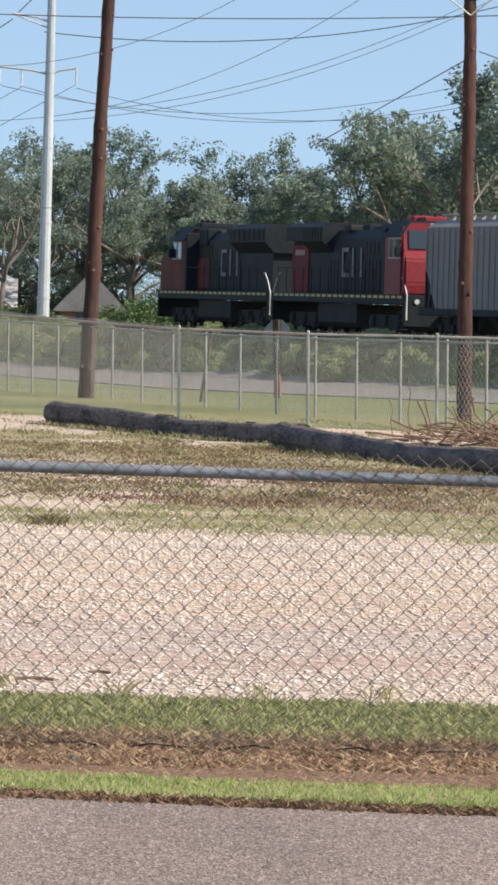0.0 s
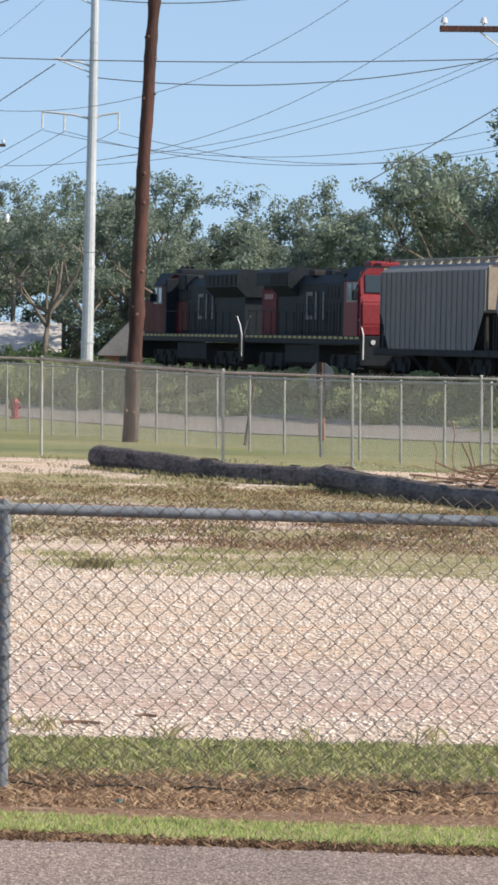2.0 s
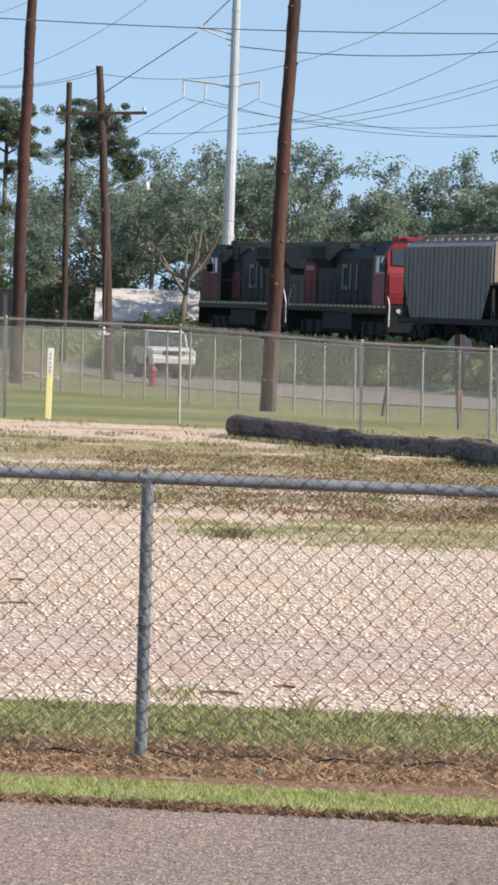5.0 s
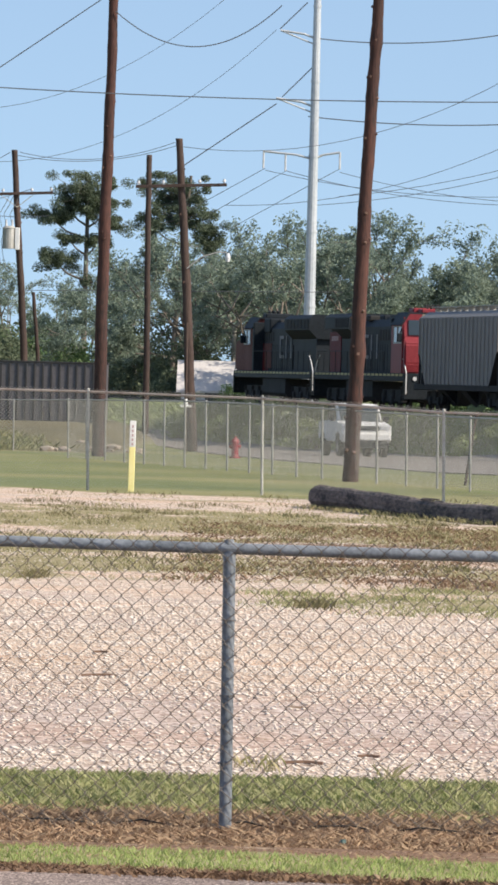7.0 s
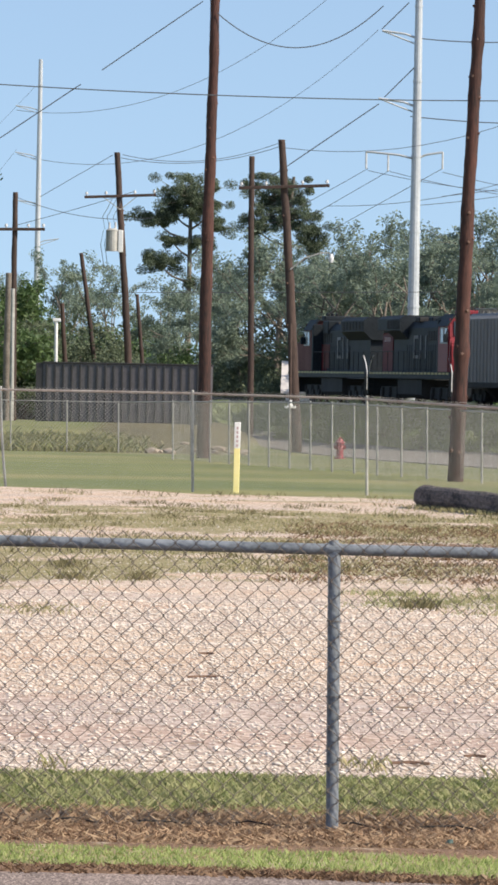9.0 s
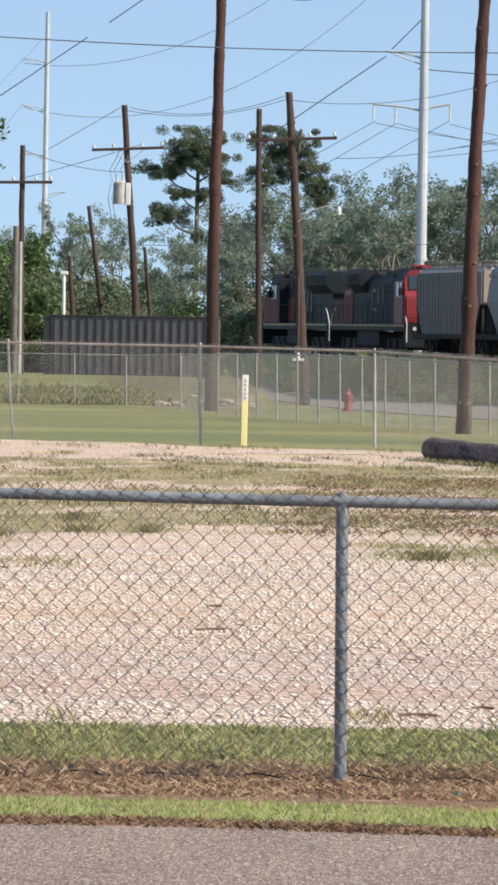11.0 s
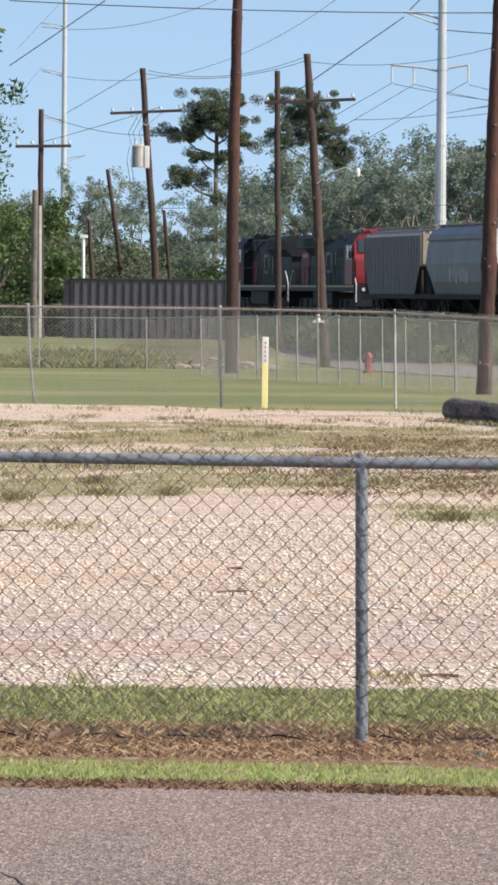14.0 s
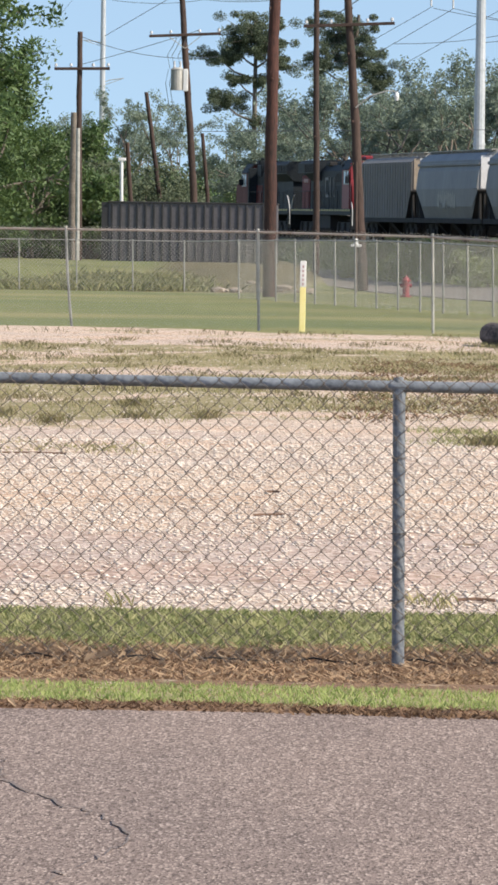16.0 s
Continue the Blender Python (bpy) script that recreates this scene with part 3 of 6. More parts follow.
def stones():
    """Loose crushed stone, as uneven eight-sided lumps."""
    rng = np.random.RandomState(6)
    p = np.concatenate([scattered(76000, 23.6, 46, 18), scattered(26000, 46, 72, 19), scattered(16000, 72, 108, 22)])
    lane = np.abs(p[:, 1] - 28.4 + 0.9 * wobble(p[:, 0], p[:, 1], 0.8, 13)) < 2.4
    p = p[~lane | (rng.uniform(0, 1, len(p)) < 0.42)]
    t, s, l = cover(p[:, 0], p[:, 1])
    p = p[(t < 0.45) | (rng.uniform(0, 1, len(p)) < 0.45)]
    k = len(p)
    r = 0.0106 * rng.lognormal(0, 0.40, k) * np.where(p[:, 1] > 38, 1.2, 1.0)
    r = np.minimum(r, 0.020)
    dirs = np.array([(1, 0, 0), (0, 1, 0), (-1, 0, 0), (0, -1, 0), (0, 0, 1), (0, 0, -0.6)])
    a = rng.uniform(0, math.tau, k)
    v = dirs[None] * (r[:, None, None] * rng.uniform(0.55, 1.35, (k, 6, 3))) + rng.normal(0, 0.12, (k, 6, 3)) * r[:, None, None]
    c, s2 = np.cos(a)[:, None], np.sin(a)[:, None]
    v = np.stack([v[..., 0] * c - v[..., 1] * s2, v[..., 0] * s2 + v[..., 1] * c, v[..., 2] * 0.38], -1)
    v[..., 0] += p[:, :1]
    v[..., 1] += p[:, 1:]
    v[..., 2] += r[:, None] * 0.35 + 0.035 * wobble(p[:, 0], p[:, 1], 0.8, 5)[:, None] * (p[:, 1:] > 26)
    tri = np.array([(0, 1, 4), (1, 2, 4), (2, 3, 4), (3, 0, 4), (1, 0, 5), (2, 1, 5), (3, 2, 5), (0, 3, 5)])
    f = (np.arange(k)[:, None, None] * 6 + tri[None]).reshape(-1, 3)
    tagged(new("gravel", raw("gravel", v.reshape(-1, 3), f, STONE)), "loose pale crushed limestone gravel", "gravel", kind="stuff")


yard_grass()
verge_clumps()
yard_debris()
left_patch()
bank_weeds()
stones()


# ---- fences ----
def chain_link(name, a, b, top_a, top_b, pitch, gauge, mat, parent, foot=0.04, seed=0, sides=4, tops=None):
    """Woven wire between two feet: zigzag wires that hook into one another."""
    a, b = np.array(a, float), np.array(b, float)
    length = np.linalg.norm(b - a)
    way = (b - a) / length
    nrm = np.array([-way[1], way[0]])
    half = pitch / 2
    n = int(length / half)
    tall = max(top_a, top_b) - foot
    m = int(tall / half) + 1
    i, j = np.meshgrid(np.arange(n), np.arange(m), indexing="ij")
    hook = 0.055 * pitch
    u0 = (i + ((i + j) % 2)) * half + (((i + j) % 2) * 2 - 1) * hook
    u1 = (i + ((i + j + 1) % 2)) * half + (((i + j + 1) % 2) * 2 - 1) * hook
    top = top_a + (top_b - top_a) * (i * half / length)
    if tops is not None:
        top = top + tops(i * half / length)
    z0, z1 = top - j * half, top - (j + 1) * half
    rng = np.random.RandomState(seed)
    sag = 0.006 * np.sin(u0 * 3 + seed)
    p0 = np.stack([a[0] + way[0] * u0, a[1] + way[1] * u0, z0 + sag], -1).reshape(-1, 3)
    p1 = np.stack([a[0] + way[0] * u1, a[1] + way[1] * u1, z1 + sag], -1).reshape(-1, 3)
    keep = p1[:, 2] > 0.01
    p0, p1 = p0[keep], p1[keep]
    d = p1 - p0
    d /= np.linalg.norm(d, axis=1)[:, None]
    nn = np.array([nrm[0], nrm[1], 0.0])
    e = np.cross(d, nn)
    depth = (((i + j) % 2).reshape(-1)[keep] - 0.5)[:, None] * nn * gauge * 1.2
    rings = []
    for q, sgn in ((p0, 1), (p1, -1)):
        for s in range(sides):
            t = math.tau * (s + 0.5) / sides
            rings.append(q + depth * sgn + (e * math.cos(t) + nn * math.sin(t)) * gauge / 2 * 1.2)
    v = np.stack(rings, 1).reshape(-1, 3)
    base = np.arange(len(p0))[:, None] * 2 * sides
    f = np.concatenate([base + np.array([[s, (s + 1) % sides, sides + (s + 1) % sides, sides + s]]) for s in range(sides)])
    ob = part(name, raw(name, v, f, mat), mat, parent)
    ob["kind"] = "stuff"
    return ob


def post(name, x, y, z, r, mat, parent, lean=(0, 0), cap=True, bend=0.0):
    bm = bmesh.new()
    if bend:
        pipe(bm, [(x + bend, y, 0), (x + bend * 0.4, y, z * 0.3), (x, y, z * 0.55), (x + lean[0], y, z)], r, 10)
    else:
        rod(bm, (x, y, -0.1), (x + lean[0], y + lean[1], z), r, n=24 if y < 30 else 12)
    if cap:
        rod(bm, (x + lean[0], y, z), (x + lean[0], y, z + r * 0.7), r * 1.15, r * 0.6, n=12)
    return part(name, bm, mat, parent)


def near_fence():
    f = thing("near_fence", "low galvanised chain-link fence with a round top rail", "fence")
    y = 20.92
    post("post", -0.075, y, 1.035, 0.0235, GALV, f, lean=(-0.012, 0), cap=False)
    post("post", 2.98, y, 1.02, 0.0235, GALV, f, cap=False)
    post("post", -3.12, y, 1.06, 0.0235, GALV, f, cap=False)
    bm = bmesh.new()
    pts = [(-5.0, y, 1.085), (-0.09, y, 1.048), (2.98, y, 1.034), (5.0, y, 1.03)]
    for p, q in zip(pts, pts[1:]):
        rod(bm, p, q, 0.021, n=26)
    part("top_rail", bm, GALV, f)
    bm = bmesh.new()
    rod(bm, (-0.087, y, 1.01), (-0.09, y, 1.082), 0.0255, 0.018, n=14)
    rod(bm, (-0.12, y, 1.049), (-0.06, y, 1.048), 0.024, n=14)
    part("rail_cap", bm, GALV, f)
    for z in (0.25, 0.5, 0.78):
        bm = bmesh.new()
        rod(bm, (-0.083, y, z), (-0.083, y, z + 0.006), 0.028, n=10)
        part("tie_wire", bm, WIRE, f)
    chain_link("chain_mesh", (-4.9, y - 0.034), (4.9, y - 0.034), 1.135, 1.045, 0.0775, 0.0031, WIRE_NEAR, f, seed=2,
               tops=lambda u: 0.05 * smooth_step(0.585, 0.63, u))


def far_fence():
    f = thing("yard_fence", "tall chain-link fence with a rusty top rail before the lawn", "fence")
    feet = [(-14.6, 114.4, 1.97), (-10.9, 113.4, 1.97), (-7.14, 112.6, 1.97), (-3.28, 111.8, 1.96), (0.17, 110.6, 1.91), (3.49, 103.4, 1.72), (5.81, 102.5, 1.69), (8.13, 102.1, 1.71), (10.4, 101.8, 1.71), (12.7, 101.4, 1.71)]
    for k, (x, y, z) in enumerate(feet):
        post("post", x, y, z + 0.03, 0.028, GALV_OLD, f, lean=(-0.04, 0), bend=0.1 if k == 2 else 0.0)
    for (x0, y0, z0), (x1, y1, z1) in zip(feet, feet[1:]):
        bm = bmesh.new()
        rod(bm, (x0 - 0.04, y0, z0 - 0.02), (x1 - 0.04, y1, z1 - 0.02), 0.024, n=10)
        part("top_rail", bm, RUST if x0 < 5 else GALV_OLD, f)
        chain_link("chain_mesh", (x0, y0 - 0.04), (x1, y1 - 0.04), z0 + 0.045, z1 + 0.045, 0.0735, 0.0036, GALV_BACK, f, seed=int(x0 + 20), sides=3)


def back_fence():
    f = thing("back_fence", "long chain-link fence of closely set galvanised posts", "fence")
    feet = [(-25.0, 214.0), (-22.5, 214.0), (-20.0, 214.0), (-17.7, 214.0), (-15.4, 214.0), (-13.2, 213.8), (-11.06, 213.6), (-9.1, 213.4)]
    for k in range(-8, 16):
        j = k * (1 - 0.012 * k) if k < 0 else k
        feet.append((-0.74 + 0.6147 * j, 155.8 - 3.437 * j))
    feet += [(9.1, 102.9), (10.1, 102.6)]
    feet = [(x, y, 1.95 - 0.32 * float(smooth_step(165, 115, y))) for x, y in feet]
    for x, y, z in feet:
        post("post", x, y, z, 0.028, GALV_BACK, f, lean=(-0.035, 0), cap=True)
    for (x0, y0, z0), (x1, y1, z1) in zip(feet, feet[1:]):
        bm = bmesh.new()
        rod(bm, (x0 - 0.03, y0, z0 - 0.03), (x1 - 0.03, y1, z1 - 0.03), 0.02, n=8)
        part("top_rail", bm, GALV_BACK, f)
        chain_link("chain_mesh", (x0, y0), (x1, y1), z0, z1, 0.16, 0.0009 if y0 - y1 > 10 else 0.0052, GALV_OLD, f, seed=int(y0), sides=3)


near_fence()
far_fence()
back_fence()


# ---- poles, masts and wires ----
def wooden_pole(base, top, r0, r1, mat, label, name="utility_pole", knots=14, seed=0, arms=()):
    f = thing(name, label, "utility pole", "utility poles")
    rng = random.Random(seed)
    a, b = Vector(base), Vector(top)
    bm = bmesh.new()
    n, rows = 14, 110
    spots = [(rng.uniform(0.03, 0.98), rng.uniform(math.pi * 1.05, math.tau + 0.35)) for _ in range(knots)]
    rings = []
    for k in range(rows + 1):
        u = k / rows
        p = a.lerp(b, u)
        p.x += 0.10 * r0 * math.sin(u * 7 + seed) + 0.04 * r0 * math.sin(u * 31 + seed)
        r = r0 + (r1 - r0) * u
        r *= 1 + 0.05 * rng.random() ** 2 + 0.03 * math.sin(u * 53 + seed) + sum(0.055 * math.exp(-((u - w) * 85) ** 2) for w, _ in spots)
        rings.append([bm.verts.new(p + Vector((math.cos(i * math.tau / n) * r * (1 + 0.02 * rng.random()), math.sin(i * math.tau / n) * r, 0))) for i in range(n)])
    for p, q in zip(rings, rings[1:]):
        for i in range(n):
            bm.faces.new((p[i], p[(i + 1) % n], q[(i + 1) % n], q[i]))
    bm.faces.new(rings[-1])
    part("shaft", bm, mat, f, smooth=True)
    for k in range(knots):
        bm = bmesh.new()
        u, ang = spots[k]
        p, r = a.lerp(b, u), (r0 + (r1 - r0) * u)
        d = Vector((math.cos(ang), math.sin(ang), 0))
        rod(bm, p + d * r * 0.6, p + d * r * 1.24 + Vector((0, 0, r * 0.1)), r * 0.42, r * 0.20, n=7)
        part("knot", bm, KNOT if k % 3 else mat, f)
    for x0, z0, x1, z1, brace in arms:
        y = a.y - r1 - 0.06
        bm = bmesh.new()
        s = 0.065
        d = Vector((x1 - x0, 0, z1 - z0))
        m = Matrix.Translation((x0, y, z0)) @ d.to_track_quat("X", "Z").to_matrix().to_4x4()
        box(bm, 0, d.length, -0.05, 0.05, -s, s, 0.012, m)
        arm = part("crossarm", bm, mat, f)
        for u in (0.03, 0.30, 0.70, 0.97):
            bm = bmesh.new()
            p = Vector((x0, y, z0)).lerp(Vector((x1, y, z1)), u) + Vector((0, 0, s))
            rod(bm, p, p + Vector((0, 0, 0.06)), 0.03, n=8)
            rod(bm, p + Vector((0, 0, 0.06)), p + Vector((0, 0, 0.17)), 0.08, 0.05, n=10)
            part("insulator", bm, CERAMIC, arm, "pale ceramic insulator")
        if brace:
            mid = a.lerp(b, (z0 - a.z - 0.55) / (b.z - a.z))
            for u in (0.25, 0.75):
                bm = bmesh.new()
                p = Vector((x0, y, z0)).lerp(Vector((x1, y, z1)), u)
                rod(bm, p, (mid.x, y, mid.z), 0.018, n=6)
                part("brace", bm, GALV_OLD, f)
    return f


pole_a = wooden_pole((2.34, 138.0, 0), (2.776, 138.0, 13.1), 0.185, 0.125, POLE, "leaning reddish-brown creosoted utility pole with knots", seed=1, knots=26)
pole_b = wooden_pole((-5.45, 196.2, 0), (-5.30, 196.2, 17.2), 0.225, 0.15, POLE, "tall dark brown wooden utility pole beside the lawn", seed=2, knots=10)
pole_c = wooden_pole((9.82, 116.3, 0), (9.66, 116.3, 10.2), 0.155, 0.115, POLE, "brown wooden utility pole with a crossarm at its head", seed=3, knots=16, arms=[(8.17, 8.90, 11.2, 8.95, True)])
pole_x = wooden_pole((-2.55, 234.8, 0), (-3.44, 234.8, 13.0), 0.22, 0.14, POLE_GREY, "crooked weathered utility pole with a wide crossarm", seed=4, knots=6, arms=[(-5.21, 10.95, -1.43, 11.12, False)])
pole_t = wooden_pole((-10.6, 262, 1.0), (-11.47, 262, 13.6), 0.18, 0.13, POLE_GREY, "dark utility pole carrying a transformer can", seed=5, knots=5, arms=[(-12.96, 11.49, -9.63, 11.65, True)])
wooden_pole((-5.0, 258, 0.6), (-5.15, 258, 13.35), 0.145, 0.12, POLE_GREY, "thin grey wooden pole without crossarms", seed=6, knots=3)
wooden_pole((-15.38, 250, 0.9), (-15.45, 250, 11.2), 0.14, 0.11, POLE_GREY, "dark utility pole with a crossarm among the trees", seed=7, knots=3, arms=[(-16.55, 9.54, -14.09, 9.58, False)])
wooden_pole((-15.62, 249, 0.9), (-15.62, 249, 7.6), 0.15, 0.13, BARK, "stub of an old grey pole", seed=8, knots=2)
wooden_pole((-13.1, 287, 1.0), (-14.32, 287, 9.6), 0.13, 0.10, POLE_GREY, "leaning bare brown pole behind the steel shed", seed=9, knots=2)
wooden_pole((-10.2, 270, 1.0), (-10.75, 270, 7.2), 0.11, 0.08, POLE_GREY, "short leaning brace pole", seed=10, knots=1)
wooden_pole((-14.2, 275, 1.0), (-14.6, 275, 6.8), 0.12, 0.10, POLE_GREY, "short dark pole behind the shed", seed=12, knots=1)


def transformer():
    f = thing("transformer", "pale grey transformer can hung on a utility pole", "transformer")
    x, y, z = -11.62, 261.6, 9.0
    bm = bmesh.new()
    rod(bm, (x, y, z), (x, y, z + 0.95), 0.3, n=16)
    rod(bm, (x, y, z + 0.95), (x, y, z + 1.05), 0.32, 0.2, n=16)
    part("can", bm, GALV_OLD, f, smooth=False)
    for dx in (-0.14, 0.14):
        bm = bmesh.new()
        rod(bm, (x + dx, y, z + 1.03), (x + dx, y, z + 1.35), 0.06, 0.035, n=8)
        part("bushing", bm, CERAMIC, f)
    bm = bmesh.new()
    box(bm, x + 0.28, x + 0.50, y - 0.2, y + 0.02, z - 0.05, z + 0.98, 0.02)
    part("guard_panel", bm, WHITE, f, "white painted band")
    for dx, up in ((-0.14, 2.45), (0.14, 2.50), (-0.35, 2.4)):
        bm = bmesh.new()
        pipe(bm, [(x + dx, y, z + 1.0), (x + dx - 0.12, y, z + 1.6), (x + dx + 0.10, y, z + 2.0), (x + dx + 0.3, y, z + up)], 0.014, 5)
        part("lead_wire", bm, CABLE, f)
    for dx in (-0.42, -0.24):
        bm = bmesh.new()
        pipe(bm, [(x + dx, y, z + 0.95), (x + dx - 0.12, y, z + 0.3), (x + dx + 0.05, y, z - 0.7), (x + dx + 0.5, y, z - 1.1)], 0.014, 5)
        part("lead_wire", bm, CABLE, f)
    bm = bmesh.new()
    box(bm, x - 0.1, x + 0.4, y + 0.1, y + 0.45, z + 0.35, z + 0.5, 0.01)
    part("bracket", bm, GALV_OLD, f)


def street_lamp():
    f = thing("street_lamp", "white street lamp head on a thin arm", "street lamp")
    y = 234.5
    bm = bmesh.new()
    pipe(bm, [(-3.0, y, 7.6), (-2.4, y, 8.1), (-1.7, y, 8.32), (-1.35, y, 8.3)], 0.03)
    part("arm", bm, GALV_OLD, f)
    bm = bmesh.new()
    rod(bm, (-1.31, y, 8.28), (-1.31, y, 8.1), 0.06, 0.115, n=12)
    rod(bm, (-1.31, y, 8.1), (-1.31, y, 7.92), 0.115, 0.07, n=12)
    part("head", bm, SIDING, f)


def steel_tower(x, y, z0, z1, r0, r1, arms, label):
    f = thing("transmission_tower", label, "transmission tower", "transmission towers")
    bm = bmesh.new()
    rod(bm, (x, y, z0), (x, y, z1), r0, r1, n=12)
    part("mast", bm, STEEL_POLE, f, smooth=False)
    k = 3
    while z0 + k < z1:
        bm = bmesh.new()
        u = k / (z1 - z0)
        r = r0 + (r1 - r0) * u
        rod(bm, (x, y, z0 + k), (x, y, z0 + k + 0.12), r * 1.12, n=12)
        part("flange", bm, STEEL_POLE, f)
        k += 4.2
    for ex, ez, mz, hang in arms:
        bm = bmesh.new()
        pipe(bm, [(x, y, mz), (x + (ex - x) * 0.35, y, mz + (ez - mz) * 0.6), (ex, y, ez)], 0.07)
        if not hang:
            pipe(bm, [(x, y, mz - 0.35), (ex, y, ez)], 0.05)
        arm = part("arm", bm, STEEL_POLE, f)
        if hang:
            for u in hang:
                bm = bmesh.new()
                px, pz = x + (ex - x) * u, mz + (ez - mz) * min(1, u * 1.2)
                rod(bm, (px, y, pz), (px, y, pz - 0.95), 0.055, n=6)
                part("insulator_string", bm, CERAMIC, arm)
    return f


transformer()
street_lamp()
steel_tower(2.88, 316, 0.5, 34.0, 0.36, 0.145, [(0.71, 19.37, 18.91, ()), (0.85, 23.16, 22.74, ()), (0.09, 16.38, 16.0, (1.0, 0.56)), (4.36, 16.42, 16.0, (1.0,))], "tall pale steel transmission mast with side arms")
steel_tower(-39.8, 690, 0.5, 44.5, 0.42, 0.25, [(-42.8, 38.8, 38.2, ()), (-42.7, 33.1, 32.4, ()), (-42.3, 27.2, 26.8, ()), (-37.2, 22.6, 22.0, ())], "distant pale steel transmission mast")


def wire(x0, z0, x1, z1, y, sag, gauge):
    """One hanging wire between two ends, its thickness as it shows from afar."""
    n = 26
    pts = [(x0 + (x1 - x0) * k / n, y, z0 + (z1 - z0) * k / n - sag * 4 * k / n * (1 - k / n)) for k in range(n + 1)]
    bm = bmesh.new()
    pipe(bm, pts, gauge * min(y, 330) + 0.001, 5)
    tagged(part("overhead_wire", bm, CABLE), "thin dark overhead wire sagging across the sky", "overhead wire", "overhead wires")


def reached(x0, z0, x1, z1, y, sag, before, after, gauge):
    """The same hanging curve drawn on past its ends."""
    a, b = x0 - before, x1 + after
    curve = 4 * sag / (x1 - x0) ** 2

    def at(x):
        return z0 + (z1 - z0) * (x - x0) / (x1 - x0) - curve * (x - x0) * (x1 - x)

    wire(a, at(a), b, at(b), y, curve * (b - a) ** 2 / 4, gauge)


HEAVY_WIRES = [
    (-9.32, 9.52, 10.06, 9.53, 138, 0.23),
    (-9.18, 13.41, -5.71, 15.86, 196, 0.00),
    (-20.23, 15.43, -15.16, 18.93, 300, 0.00),
    (-42.65, 38.24, -4.91, 52.49, 690, 4.69),
    (-42.58, 32.85, 1.39, 48.83, 690, 6.70),
    (-5.16, 14.90, 0.74, 19.06, 316, 0.00),
    (1.04, 19.44, 2.74, 21.19, 316, 0.00),
    (0.82, 23.24, 2.33, 24.76, 316, 0.00),
    (-5.21, 15.46, 0.56, 15.82, 196, 1.33),
    (2.85, 22.77, 13.02, 23.20, 316, 0.35),
    (2.51, 18.39, 25.55, 20.01, 316, 0.94),
    (6.46, 5.53, 9.67, 7.46, 116.3, 0.00),
    (6.25, 4.91, 9.72, 6.08, 116.3, 0.00),
    (9.90, 7.62, 10.63, 7.38, 116.3, 0.00),
    (9.85, 6.09, 10.67, 6.33, 116.3, 0.00),
]
LIGHT_WIRES = [
    (-10.19, 12.13, -3.42, 12.75, 234.8, 0.45),
    (-3.40, 12.67, 9.72, 15.62, 234.8, 1.11),
    (-4.15, 12.88, 0.20, 15.43, 316, 0.00),
    (-2.89, 12.76, 1.41, 15.34, 316, 0.00),
    (-1.91, 11.87, 4.37, 15.51, 316, 0.00),
    (0.20, 15.32, 28.89, 17.01, 316, 1.95),
    (4.37, 15.31, 24.45, 14.60, 316, 1.07),
    (1.41, 15.30, 18.76, 13.95, 316, 0.76),
    (-2.04, 13.82, 19.41, 20.57, 330, 1.68),
    (4.55, 14.50, 25.36, 20.53, 330, 0.93),
    (3.10, 13.95, 27.01, 20.93, 330, 1.23),
    (-12.00, 7.08, 3.95, 7.40, 262, -0.00),
    (-16.20, 11.47, -9.76, 10.60, 262, 0.43),
    (-15.02, 11.48, -11.68, 13.48, 262, 0.00),
    (-46.46, 28.38, -42.58, 33.40, 690, 0.00),
    (-45.85, 35.26, -40.40, 41.19, 690, 0.00),
    (-11.24, 13.50, -4.04, 14.15, 262, 0.55),
    (-16.05, 10.16, -10.69, 11.79, 262, 0.04),
]
for rows, gauge in ((HEAVY_WIRES, 0.000095), (LIGHT_WIRES, 0.000052)):
    for row in rows:
        reached(*row, 0.0, 12.0 if row[2] > 9 and row[4] > 137 else 0.0, gauge)


# ---- the train ----
def wheelset(parent, x, r=0.5):
    bm = bmesh.new()
    for s in (-1, 1):
        rod(bm, (x, s * 0.69, r), (x, s * 0.82, r), r, n=18)
    rod(bm, (x, -0.8, r), (x, 0.8, r), 0.09, n=8)
    part("wheelset", bm, GRIME, parent)


def truck(parent, xs, mid):
    bm = bmesh.new()
    for s in (-1, 1):
        prism(bm, [(xs[0] - 0.75, 0.75), (xs[0] - 0.5, 0.42), (xs[-1] + 0.5, 0.42), (xs[-1] + 0.75, 0.75), (xs[-1] + 0.4, 0.98), (xs[0] - 0.4, 0.98)], s * 1.02 - 0.09, s * 1.02 + 0.09)
        for x in xs:
            box(bm, x - 0.2, x + 0.2, s * 1.05 - 0.16, s * 1.05 + 0.16, 0.33, 0.72, 0.04)
            rod(bm, (x + 0.35, s * 1.13, 0.55), (x + 0.35, s * 1.13, 0.95), 0.1, n=8)
    box(bm, xs[0], xs[-1], -0.9, 0.9, 0.6, 0.95)
    t = part("truck", bm, GRIME, parent)
    for x in xs:
        wheelset(t, x)


def coupler(parent, x, s):
    bm = bmesh.new()
    box(bm, min(x, x + s * 0.75), max(x, x + s * 0.75), -0.12, 0.12, 0.75, 1.0, 0.03)
    box(bm, min(x + s * 0.55, x + s * 0.85), max(x + s * 0.55, x + s * 0.85), -0.2, 0.2, 0.72, 1.03, 0.05)
    part("coupler", bm, GRIME, parent)


